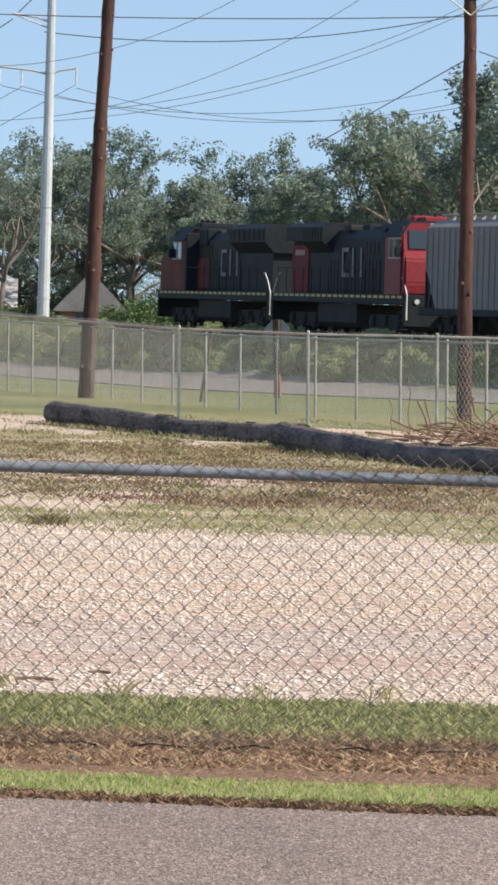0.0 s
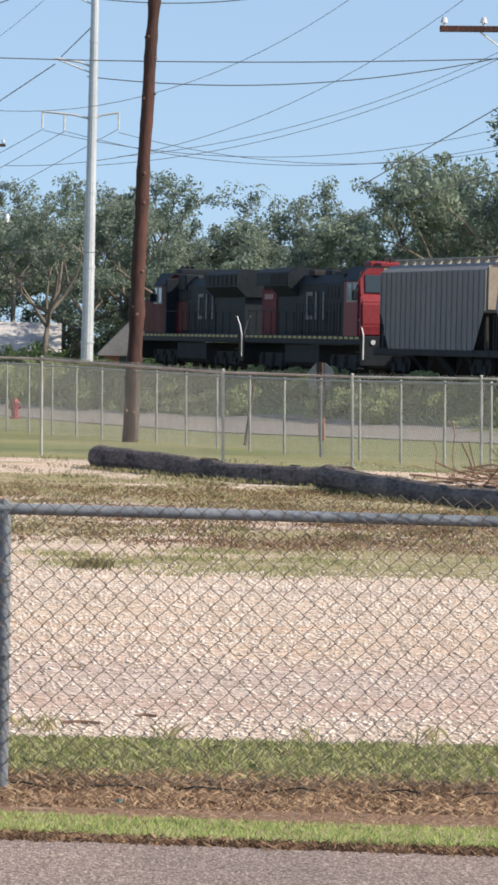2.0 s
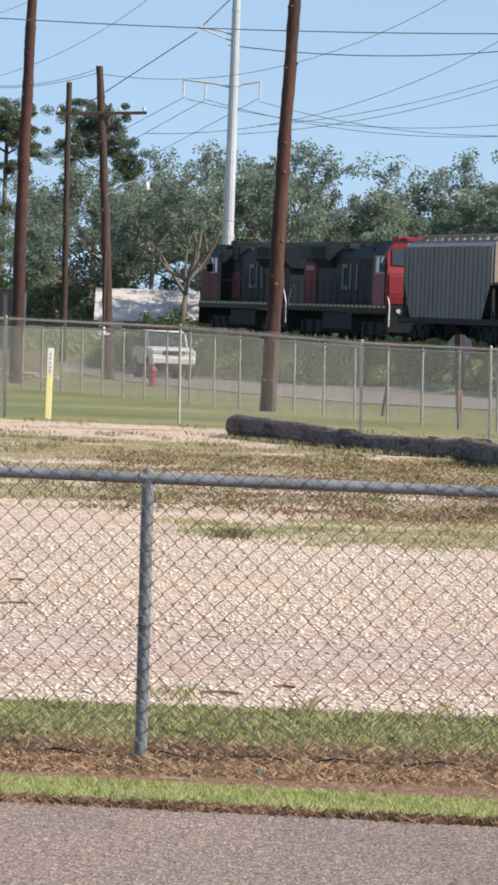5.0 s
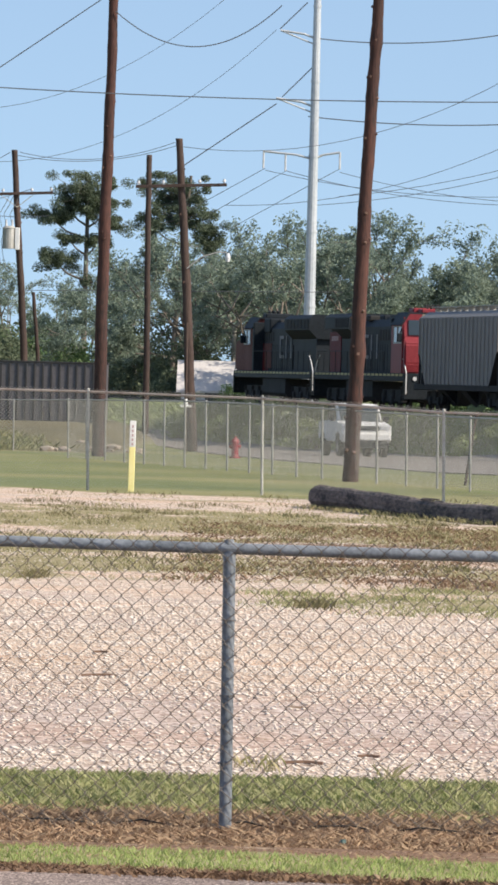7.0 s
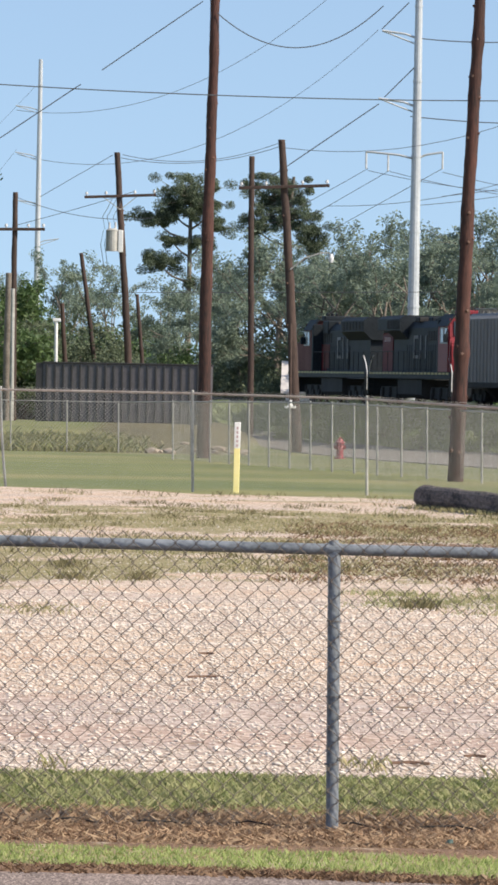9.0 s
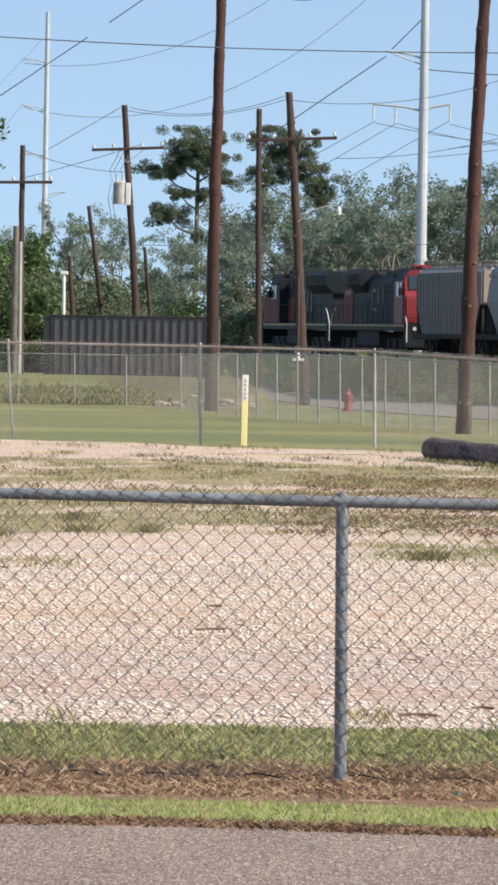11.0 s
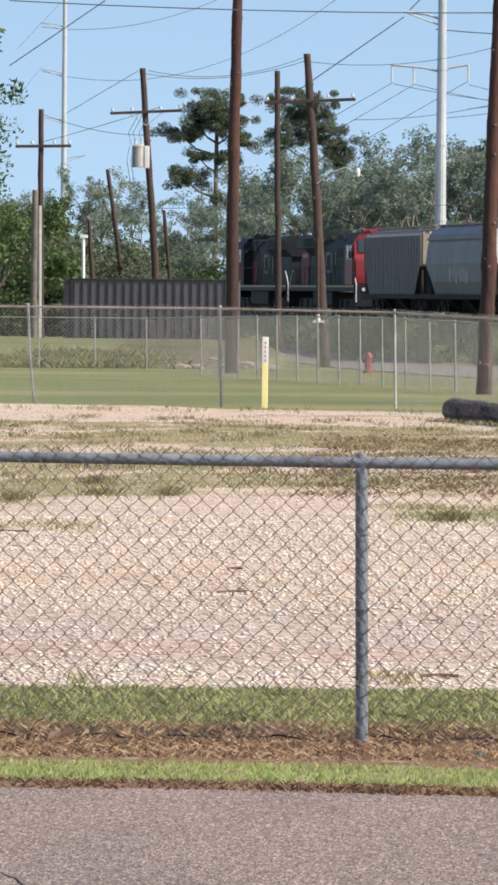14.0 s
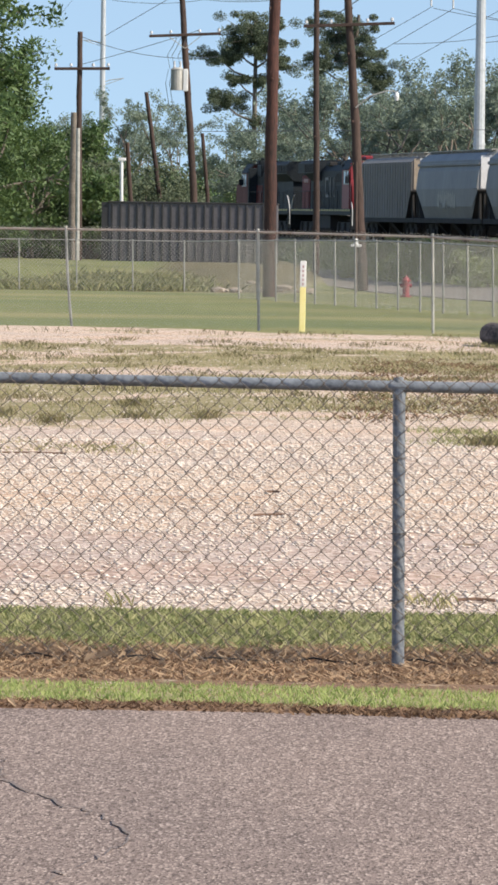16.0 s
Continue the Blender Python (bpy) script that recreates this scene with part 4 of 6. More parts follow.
def locomotive(label, coat, wing, red_end, mark, back):
    f = thing("locomotive", label, "locomotive", "locomotives of the train")
    bm = bmesh.new()
    box(bm, -10.7, 10.7, -1.5, 1.5, 1.38, 1.75, 0.03)
    box(bm, -10.85, -10.65, -1.5, 1.5, 0.55, 1.75, 0.02)
    box(bm, 10.65, 10.85, -1.5, 1.5, 0.55, 1.75, 0.02)
    part("underframe", bm, BLACK, f)
    for s in (-1, 1):
        bm = bmesh.new()
        for k in range(23):
            box(bm, -10.4 + k * 0.92, -9.78 + k * 0.92, s * 1.505 - 0.008, s * 1.505 + 0.008, 1.615, 1.715)
        part("sill_stripe", bm, YELLOW, f, "broken yellow stripe along the sill")
    bm = bmesh.new()
    lofted(bm, [(-1.35, 0.62), (-1.15, 0.45), (1.15, 0.45), (1.35, 0.62), (1.35, 1.36), (-1.35, 1.36)], -3.3, 3.0)
    part("fuel_tank", bm, GRIME, f)
    truck(f, (-8.6, -6.6, -4.7), -6.6)
    truck(f, (4.7, 6.6, 8.6), 6.6)
    bm = bmesh.new()
    lofted(bm, [(-0.95, 1.75), (0.95, 1.75), (0.95, 3.95), (0.70, 4.30), (-0.70, 4.30), (-0.95, 3.95)], -9.4, 7.2 - back)
    box(bm, 0.4, 1.4, -0.55, 0.55, 4.2, 4.52, 0.05)
    box(bm, 4.6 - back, 6.2 - back, -1.05, 1.05, 3.75, 4.50, 0.05)
    part("hood", bm, BLACK, f)
    for k in range(15):
        for s in (-1, 1):
            x = -3.3 + k * 0.56
            bm = bmesh.new()
            box(bm, x, x + 0.47, s * 0.965 - 0.02, s * 0.965 + 0.02, 1.85, 3.1, 0.01)
            part("hood_door", bm, BLACK, f)
    for k in range(4):
        for s in (-1, 1):
            bm = bmesh.new()
            box(bm, 2.3 + k * 0.62, 2.8 + k * 0.62, s * 0.955 - 0.02, s * 0.955 + 0.02, 3.3, 3.8, 0.01)
            part("intake_grille", bm, GRIME, f)
    w0, w1 = wing
    bm = bmesh.new()
    lofted(bm, [(-0.97, 3.40), (0.97, 3.40), (1.42, 3.85), (1.42, 4.42), (1.15, 4.62), (-1.15, 4.62), (-1.42, 4.42), (-1.42, 3.85)], w0, w1)
    part("radiator_wing", bm, BLACK, f)
    for k in range(7):
        for s in (-1, 1):
            bm = bmesh.new()
            step = (w1 - w0 - 0.3) / 7
            box(bm, w0 + 0.2 + k * step, w0 + 0.2 + k * step + step * 0.7, s * 1.425 - 0.02, s * 1.425 + 0.02, 3.92, 4.36)
            part("radiator_grille", bm, GRIME, f)
    if red_end:
        bm = bmesh.new()
        lofted(bm, [(-1.25, 3.88), (1.25, 3.88), (1.25, 4.45), (1.0, 4.62), (-1.0, 4.62), (-1.25, 4.45)], -9.6, w0 - 0.01)
        part("rear_radiator", bm, BLACK, f)
    bm = bmesh.new()
    lofted(bm, [(-0.99, 1.76), (0.99, 1.76), (0.99, 3.70), (0.85, 3.86), (-0.85, 3.86), (-0.99, 3.70)], -9.5, -6.7 if red_end else -9.42)
    rear = part("rear_hood_end", bm, RED_SHADED if red_end else BLACK, f, "red rear end of the hood" if red_end else "black rear end of the hood")
    if red_end:
        bm = bmesh.new()
        for s in (-1, 1):
            for k in range(4):
                box(bm, -8.9 + k * 0.42, -8.62 + k * 0.42, s * 1.0 - 0.01, s * 1.0 + 0.01, 3.30, 3.52)
        part("number_bars", bm, FADED_MARK, rear, "plain pale bars")
    bm = bmesh.new()
    lofted(bm, [(-1.5, 1.75), (1.5, 1.75), (1.5, 3.95), (1.15, 4.5), (-1.15, 4.5), (-1.5, 3.95)], 7.1 - back, 9.5 - back)
    prism(bm, [(9.45 - back, 1.75), (9.62 - back, 1.75), (9.62 - back, 3.45), (9.45 - back, 4.35)], -1.42, 1.42)
    cab = part("cab", bm, coat, f, "red cab")
    bm = bmesh.new()
    lofted(bm, [(-1.58, 3.98), (-1.18, 4.58), (1.18, 4.58), (1.58, 3.98), (1.5, 3.98), (1.14, 4.50), (-1.14, 4.50), (-1.5, 3.98)], 6.9 - back, 9.50 - back)
    part("cab_roof", bm, BLACK, cab, "black roof")
    for s in (-1, 1):
        bm = bmesh.new()
        box(bm, 6.7 - back, 7.09 - back, s * 1.2 - 0.3, s * 1.2 + 0.3, 1.76, 4.3, 0.03)
        part("corner_locker", bm, BLACK, cab, "black corner locker behind the cab")
    for s in (-1, 1):
        for x in (7.75 - back, 8.72 - back):
            bm = bmesh.new()
            box(bm, x, x + 0.68, s * 1.50 - 0.02, s * 1.50 + 0.02, 3.18, 3.88, 0.01)
            part("side_window", bm, GLASS, cab)
            bm = bmesh.new()
            for a, b, c, d in ((x - 0.06, x, 3.12, 3.93), (x + 0.68, x + 0.74, 3.12, 3.93), (x, x + 0.68, 3.88, 3.93), (x, x + 0.68, 3.12, 3.18)):
                box(bm, a, b, s * 1.51 - 0.02, s * 1.51 + 0.02, c, d)
            part("window_frame", bm, GALV_OLD, cab)
        bm = bmesh.new()
        prism(bm, [(9.625 - back, 3.52), (9.66 - back, 3.52), (9.53 - back, 4.22), (9.495 - back, 4.22)], min(s * 0.10, s * 1.22), max(s * 0.10, s * 1.22))
        part("windshield", bm, GLASS, cab)
        bm = bmesh.new()
        prism(bm, [(7.1 - back, 1.77), (5.2 - back, 1.77), (7.1 - back, 3.6)], s * 0.97 - 0.02, s * 0.97 + 0.02)
        part("red_wedge", bm, RED_SHADED, cab, "slanted red edge of the paint scheme")
        bm = bmesh.new()
        rod(bm, (9.45 - back, s * 1.62, 3.5), (9.45 - back, s * 1.5, 3.85), 0.03, n=6)
        box(bm, 9.35 - back, 9.55 - back, s * 1.62 - 0.1, s * 1.62 + 0.1, 3.2, 3.6, 0.03)
        part("mirror", bm, BLACK, cab)
    bm = bmesh.new()
    prism(bm, [(9.6 - back, 1.75), (10.60, 1.75), (10.66, 2.2), (10.58, 3.1), (10.4, 3.32), (9.6 - back, 3.48)], -1.46, 1.46)
    bmesh.ops.bevel(bm, geom=bm.edges[:], offset=0.07, segments=2, affect="EDGES")
    nose = part("nose", bm, coat, f, "red short nose")
    bm = bmesh.new()
    box(bm, 10.62, 10.68, -0.35, 0.35, 1.85, 3.0, 0.02)
    part("nose_door", bm, coat, nose)
    for s in (-1, 1):
        bm = bmesh.new()
        rod(bm, (10.5, s * 0.14, 3.08), (10.64, s * 0.14, 3.08), 0.1, n=10)
        part("headlight", bm, CERAMIC, nose)
        bm = bmesh.new()
        rod(bm, (10.75, s * 1.0, 1.5), (10.9, s * 1.0, 1.5), 0.1, n=10)
        part("ditch_light", bm, CERAMIC, nose)
    bm = bmesh.new()
    box(bm, 7.3 - back, 8.3 - back, -0.75, 0.75, 4.55, 4.80, 0.05)
    box(bm, 8.3 - back, 9.3 - back, -0.55, 0.55, 4.55, 4.74, 0.04)
    part("roof_box", bm, coat if coat is RED else BLACK, cab, "air conditioner on the cab roof")
    bm = bmesh.new()
    for k in range(3):
        rod(bm, (8.7 - back, -0.25 + k * 0.25, 4.87), (9.15 - back, -0.25 + k * 0.25, 4.87), 0.05, 0.11, n=8)
    rod(bm, (8.7 - back, 0, 4.6), (8.75 - back, 0, 4.87), 0.04, n=6)
    part("horn", bm, GRIME, cab)
    # the operator's mark, as plain pale bars
    for s in (-1, 1):
        y = s * 1.0
        for bars in (((-1.6, -1.38, 2.42, 3.58), (-1.39, -0.5, 3.42, 3.58), (-1.39, -0.5, 2.42, 2.58)), ((0.05, 0.27, 2.42, 3.58),), ((1.38, 1.6, 2.42, 3.58),)):
            bm = bmesh.new()
            for x0, x1, z0, z1 in bars:
                a, b = sorted((mark - s * x0, mark - s * x1))
                box(bm, a, b, y - 0.012, y + 0.012, z0, z1)
            part("pale_emblem", bm, EMBLEM, f, "plain pale emblem bar on the hood")
        if not red_end:
            bm = bmesh.new()
            box(bm, 2.6, 4.6, y - 0.02, y + 0.012, 1.9, 3.2, 0.01)
            part("red_panel", bm, FADED, f, "red panel behind the cab")
    for e in (-1, 1):
        for s in (-1, 1):
            bm = bmesh.new()
            pipe(bm, [(e * 10.95, s * 1.42, 0.8), (e * 10.95, s * 1.42, 1.75), (e * 10.5, s * 1.42, 2.2), (e * 9.9, s * 1.42, 2.55), (e * 9.7, s * 1.42, 2.55)], 0.026)
            part("step_handrail", bm, WHITE, f, "white painted step handrail")
            bm = bmesh.new()
            for k in range(4):
                box(bm, min(e * 10.3, e * 10.85), max(e * 10.3, e * 10.85), s * 1.45 - 0.12, s * 1.45 + 0.12, 0.42 + k * 0.33, 0.46 + k * 0.33)
            part("steps", bm, GRIME, f)
    for s in (-1, 1):
        bm = bmesh.new()
        pipe(bm, [(-10.1, s * 1.45, 2.78), (6.2, s * 1.45, 2.78)], 0.02)
        for k in range(12):
            x = -10.0 + k * 1.45
            rod(bm, (x, s * 1.45, 1.75), (x, s * 1.45, 2.78), 0.018, n=6)
        part("walkway_handrail", bm, BLACK, f)
    for x0, x1, w, z in ((-1.2, -0.2, 0.9, 4.5), (2.4, 3.6, 0.6, 4.42)):
        bm = bmesh.new()
        box(bm, x0, x1, -w, w, 4.25, z, 0.04)
        part("roof_hatch", bm, GRIME, f)
    for k in range(3):
        bm = bmesh.new()
        rod(bm, (3.9 + k * 0.8, 0, 4.25), (3.9 + k * 0.8, 0, 4.4), 0.32, n=14)
        part("roof_fan", bm, GRIME, f)
    coupler(f, -10.85, -1)
    coupler(f, 10.85, 1)
    return f


def hopper(label, ribbed, skin, sunlit_end_mat):
    f = thing("covered_hopper", label, "hopper car", "covered hopper cars of the train")
    hl = 7.95 if ribbed else 8.4
    bm = bmesh.new()
    if ribbed:
        side = [(-1.52, 1.25), (1.52, 1.25), (1.52, 4.28), (1.1, 4.55), (-1.1, 4.55), (-1.52, 4.28)]
    else:
        side = [(-1.35, 1.25), (1.35, 1.25), (1.55, 1.9), (1.60, 2.8), (1.50, 3.7), (1.42, 3.95), (1.42, 4.25), (1.0, 4.62), (0.4, 4.72), (-0.4, 4.72), (-1.0, 4.62), (-1.42, 4.25), (-1.42, 3.95), (-1.50, 3.7), (-1.60, 2.8), (-1.55, 1.9)]
    # the ends slope in towards the bays below
    rings = [[bm.verts.new((x, y, max(z, least))) for y, z in side] for x, least in ((-hl, 2.75), (-hl + 1.4, 1.25), (hl - 1.4, 1.25), (hl, 2.75))]
    for p, q in zip(rings, rings[1:]):
        for k in range(len(side)):
            bm.faces.new((p[k], p[(k + 1) % len(side)], q[(k + 1) % len(side)], q[k]))
    bm.faces.new(rings[0][::-1])
    bm.faces.new(rings[-1])
    body = part("body", bm, skin, f)
    if ribbed:
        for k in range(21):
            x = -hl + 0.12 + k * (2 * hl - 0.24) / 20
            for s in (-1, 1):
                bm = bmesh.new()
                box(bm, x - 0.06, x + 0.06, s * 1.53 - 0.04, s * 1.53 + 0.04, 1.25 + max(0, abs(x) - hl + 1.4) * 1.071, 4.26, 0.02)
                part("side_post", bm, skin, body)
    else:
        bm = bmesh.new()
        for s in (-1, 1):
            box(bm, -hl, hl, s * 1.46 - 0.06, s * 1.46 + 0.06, 3.98, 4.14, 0.02)
        part("top_chord", bm, skin, body)
        bm = bmesh.new()
        rng = random.Random(4)
        for k in range(9):
            x = -2.6 + k * 0.55
            z = 1.75 + rng.random() * 0.15
            for s in (-1, 1):
                box(bm, x, x + 0.16, s * 1.575 - 0.02, s * 1.575 + 0.02, z, z + 0.75 + 0.3 * rng.random())
                box(bm, x + 0.16, x + 0.42, s * 1.575 - 0.02, s * 1.575 + 0.02, z + 0.5 * rng.random(), z + 0.7)
        part("painted_bars", bm, GALV_OLD, body, "unreadable pale spray paint as plain bars")["kind"] = "stuff"
    bm = bmesh.new()
    for s in (-1, 1):
        box(bm, -hl - 0.9, hl + 0.9, s * 1.45 - 0.09, s * 1.45 + 0.09, 1.02, 1.28, 0.02)
    box(bm, -hl - 1.0, -hl - 0.8, -1.5, 1.5, 1.0, 1.3)
    box(bm, hl + 0.8, hl + 1.0, -1.5, 1.5, 1.0, 1.3)
    part("side_sill", bm, GRIME, f)
    for k in range(3):
        bm = bmesh.new()
        x = -4.4 + k * 4.4
        lofted(bm, [(-1.4, 1.25), (1.4, 1.25), (0.55, 0.32), (-0.55, 0.32)], x - 0.55, x + 0.55)
        prism(bm, [(x - 2.0, 1.25), (x + 2.0, 1.25), (x + 0.55, 0.34), (x - 0.55, 0.34)], -0.6, 0.6)
        part("discharge_bay", bm, GRIME, f)
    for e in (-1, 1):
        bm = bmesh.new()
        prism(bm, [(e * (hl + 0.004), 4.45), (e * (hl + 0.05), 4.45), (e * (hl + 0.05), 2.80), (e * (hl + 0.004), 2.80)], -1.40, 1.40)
        # sunlight on the end is put into its paler tan or white
        part("end_sheet", bm, sunlit_end_mat, f, "end sheet coloured in a paler sunlit tone")
        bm = bmesh.new()
        for s in (-1, 1):
            prism(bm, [(e * (hl - 0.25), 1.28), (e * (hl + 0.05), 1.28), (e * (hl - 0.10), 2.7), (e * (hl - 0.3), 2.4)], s * 1.38 - 0.05, s * 1.38 + 0.05)
        prism(bm, [(e * (hl + 0.02), 2.74), (e * (hl + 0.02), 2.68), (e * (hl - 1.38), 1.18), (e * (hl - 1.38), 1.235)], -1.56, 1.56)
        box(bm, min(e * (hl - 1.5), e * (hl + 0.2)), max(e * (hl - 1.5), e * (hl + 0.2)), -0.5, 0.5, 1.28, 1.9, 0.03)
        part("end_frame", bm, GRIME, f, "dark end frame below the slope sheet")
        bm = bmesh.new()
        for s in (-0.45, 0.45):
            box(bm, e * (hl + 0.16) - 0.03, e * (hl + 0.16) + 0.03, s * 1.5 - 0.03, s * 1.5 + 0.03, 1.3, 4.55)
            box(bm, e * (hl + 0.7) - 0.05, e * (hl + 0.7) + 0.05, s * 2.9 - 0.05, s * 2.9 + 0.05, 1.25, 2.6)
        for k in range(9):
            box(bm, e * (hl + 0.16) - 0.02, e * (hl + 0.16) + 0.02, -0.7, 0.7, 1.5 + k * 0.36, 1.53 + k * 0.36)
        part("ladder", bm, GRIME, f)
    bm = bmesh.new()
    for s in (-1, 1):
        box(bm, -hl - 0.3, hl + 0.3, s * 0.72 - 0.2, s * 0.72 + 0.2, 4.76, 4.80)
        for k in range(12):
            x = -hl + 0.4 + k * (2 * hl - 0.8) / 11
            box(bm, x - 0.04, x + 0.04, s * 0.72 - 0.18, s * 0.72 + 0.18, 4.5, 4.77)
    part("running_board", bm, GALV_OLD, f)
    for k in range(8):
        bm = bmesh.new()
        x = -hl + 1.1 + k * (2 * hl - 2.2) / 7
        rod(bm, (x, 0, 4.5), (x, 0, 4.78), 0.32, n=12)
        part("hatch", bm, skin, f)
    truck(f, (-6.9, -5.2), -6)
    truck(f, (5.2, 6.9), 6)
    coupler(f, -hl - 0.95, -1)
    coupler(f, hl + 0.95, 1)
    return f


lead_loco = locomotive("black and red diesel locomotive leading, with a pale emblem", FADED, (-9.7, -3.0), False, -1.3, 1.6)
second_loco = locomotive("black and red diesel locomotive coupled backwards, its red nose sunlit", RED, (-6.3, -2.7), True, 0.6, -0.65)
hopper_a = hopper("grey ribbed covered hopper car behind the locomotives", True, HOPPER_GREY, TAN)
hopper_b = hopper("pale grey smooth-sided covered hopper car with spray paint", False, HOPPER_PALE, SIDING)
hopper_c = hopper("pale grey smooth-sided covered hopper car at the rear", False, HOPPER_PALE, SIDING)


def rails():
    n = Vector((-ALONG.y, ALONG.x, 0))
    way = ALONG + Vector((0, 0, GRADE))
    f = thing("railway_track", "two steel rails on dark ties over a ballast bed", "railway track", kind="structure")
    for s in (-1, 1):
        bm = bmesh.new()
        a, b = TRACK + n * s * 0.755 - way * 170, TRACK + n * s * 0.755 + way * 260
        d = (b - a)
        m = Matrix.Translation(a) @ d.to_track_quat("X", "Z").to_matrix().to_4x4()
        box(bm, 0, d.length, -0.036, 0.036, -0.05, 0.0, m=m)
        box(bm, 0, d.length, -0.01, 0.01, -0.16, -0.04, m=m)
        box(bm, 0, d.length, -0.07, 0.07, -0.18, -0.15, m=m)
        part("rail", bm, GRIME, f)
    bm = bmesh.new()
    a = TRACK - way * 170
    m = Matrix.Translation(a) @ way.to_track_quat("X", "Z").to_matrix().to_4x4()
    prof = [(-3.0, -0.62), (3.0, -0.62), (2.0, -0.2), (-2.0, -0.2)]
    lofted(bm, prof, 0, 430)
    bmesh.ops.transform(bm, matrix=m, verts=bm.verts[:])
    part("ballast_bed", bm, BALLAST, f)
    bm = bmesh.new()
    for k in range(300):
        box(bm, k * 0.9, k * 0.9 + 0.23, -1.3, 1.3, -0.24, -0.18, m=Matrix.Translation(TRACK - way * 90) @ way.to_track_quat("X", "Z").to_matrix().to_4x4())
    part("ties", bm, LOG, f)


rails()


# ---- the car on the road ----
def suv():
    f = thing("pickup_truck", "white pickup truck driving along the dusty road", "pickup truck")
    bm = bmesh.new()
    prism(bm, [(-2.75, 0.62), (2.65, 0.58), (2.78, 0.85), (2.72, 1.30), (1.25, 1.42), (0.75, 1.42), (-2.75, 1.42)], -1.0, 1.0)
    bmesh.ops.bevel(bm, geom=bm.edges[:], offset=0.07, segments=2, affect="EDGES")
    body = part("body", bm, WHITE, f, smooth=False)
    bm = bmesh.new()
    prism(bm, [(1.25, 1.4), (0.45, 2.10), (-1.15, 2.14), (-1.45, 1.4)], -0.88, 0.88)
    bmesh.ops.bevel(bm, geom=bm.edges[:], offset=0.06, segments=2, affect="EDGES")
    cab = part("cab", bm, WHITE, f)
    bm = bmesh.new()
    prism(bm, [(1.29, 1.44), (0.55, 2.06), (0.52, 2.04), (1.2, 1.42)], -0.80, 0.80)
    part("windshield", bm, GLASS, cab)
    for s in (-1, 1):
        for x0, x1 in ((-0.2, 0.75), (-1.25, -0.3)):
            bm = bmesh.new()
            prism(bm, [(x1, 1.48), (x0, 1.48), (x0 + 0.04, 2.03), (min(x1, 0.35), 2.03)], s * 0.885 - 0.012, s * 0.885 + 0.012)
            part("side_window", bm, GLASS, cab)
        bm = bmesh.new()
        box(bm, 2.60, 2.77, s * 0.74 - 0.2, s * 0.74 + 0.2, 1.08, 1.27, 0.03)
        part("headlight", bm, CERAMIC, body)
        bm = bmesh.new()
        box(bm, 0.85, 1.0, s * 1.08 - 0.12, s * 1.08 + 0.12, 1.4, 1.62, 0.03)
        part("mirror", bm, BLACK, body)
    bm = bmesh.new()
    box(bm, 2.70, 2.80, -0.5, 0.5, 1.06, 1.24, 0.02)
    part("grille", bm, BLACK, body)
    bm = bmesh.new()
    box(bm, 2.68, 2.86, -0.96, 0.96, 0.66, 0.95, 0.04)
    part("front_bumper", bm, WHITE, body)
    bm = bmesh.new()
    box(bm, 2.5, 2.74, -0.85, 0.85, 0.34, 0.66, 0.04)
    part("underbody", bm, BLACK, body)
    bm = bmesh.new()
    box(bm, -2.6, -1.55, -0.86, 0.86, 1.1, 1.435)
    part("bed_floor", bm, BLACK, body)
    wheels = []
    for x in (-1.75, 1.75):
        for s in (-1, 1):
            w = new("wheel")
            w.parent = f
            w.matrix_basis = pose(x, s * 0.86, 0.42)
            bm = bmesh.new()
            rod(bm, (0, -0.14, 0), (0, 0.14, 0), 0.42, n=20)
            part("tyre", bm, RUBBER, w)
            bm = bmesh.new()
            rod(bm, (0, -0.15, 0), (0, 0.15, 0), 0.24, n=12)
            part("rim", bm, GALV, w)
            bm = bmesh.new()
            prism(bm, [(x - 0.52, 0.50), (x - 0.42, 0.88), (x, 1.0), (x + 0.42, 0.88), (x + 0.52, 0.50)], s * 0.83 - 0.18, s * 0.83 + 0.18)
            part("wheel_arch", bm, BLACK, body)
            wheels.append((w, x, s))
    return f, wheels


pickup, pickup_wheels = suv()


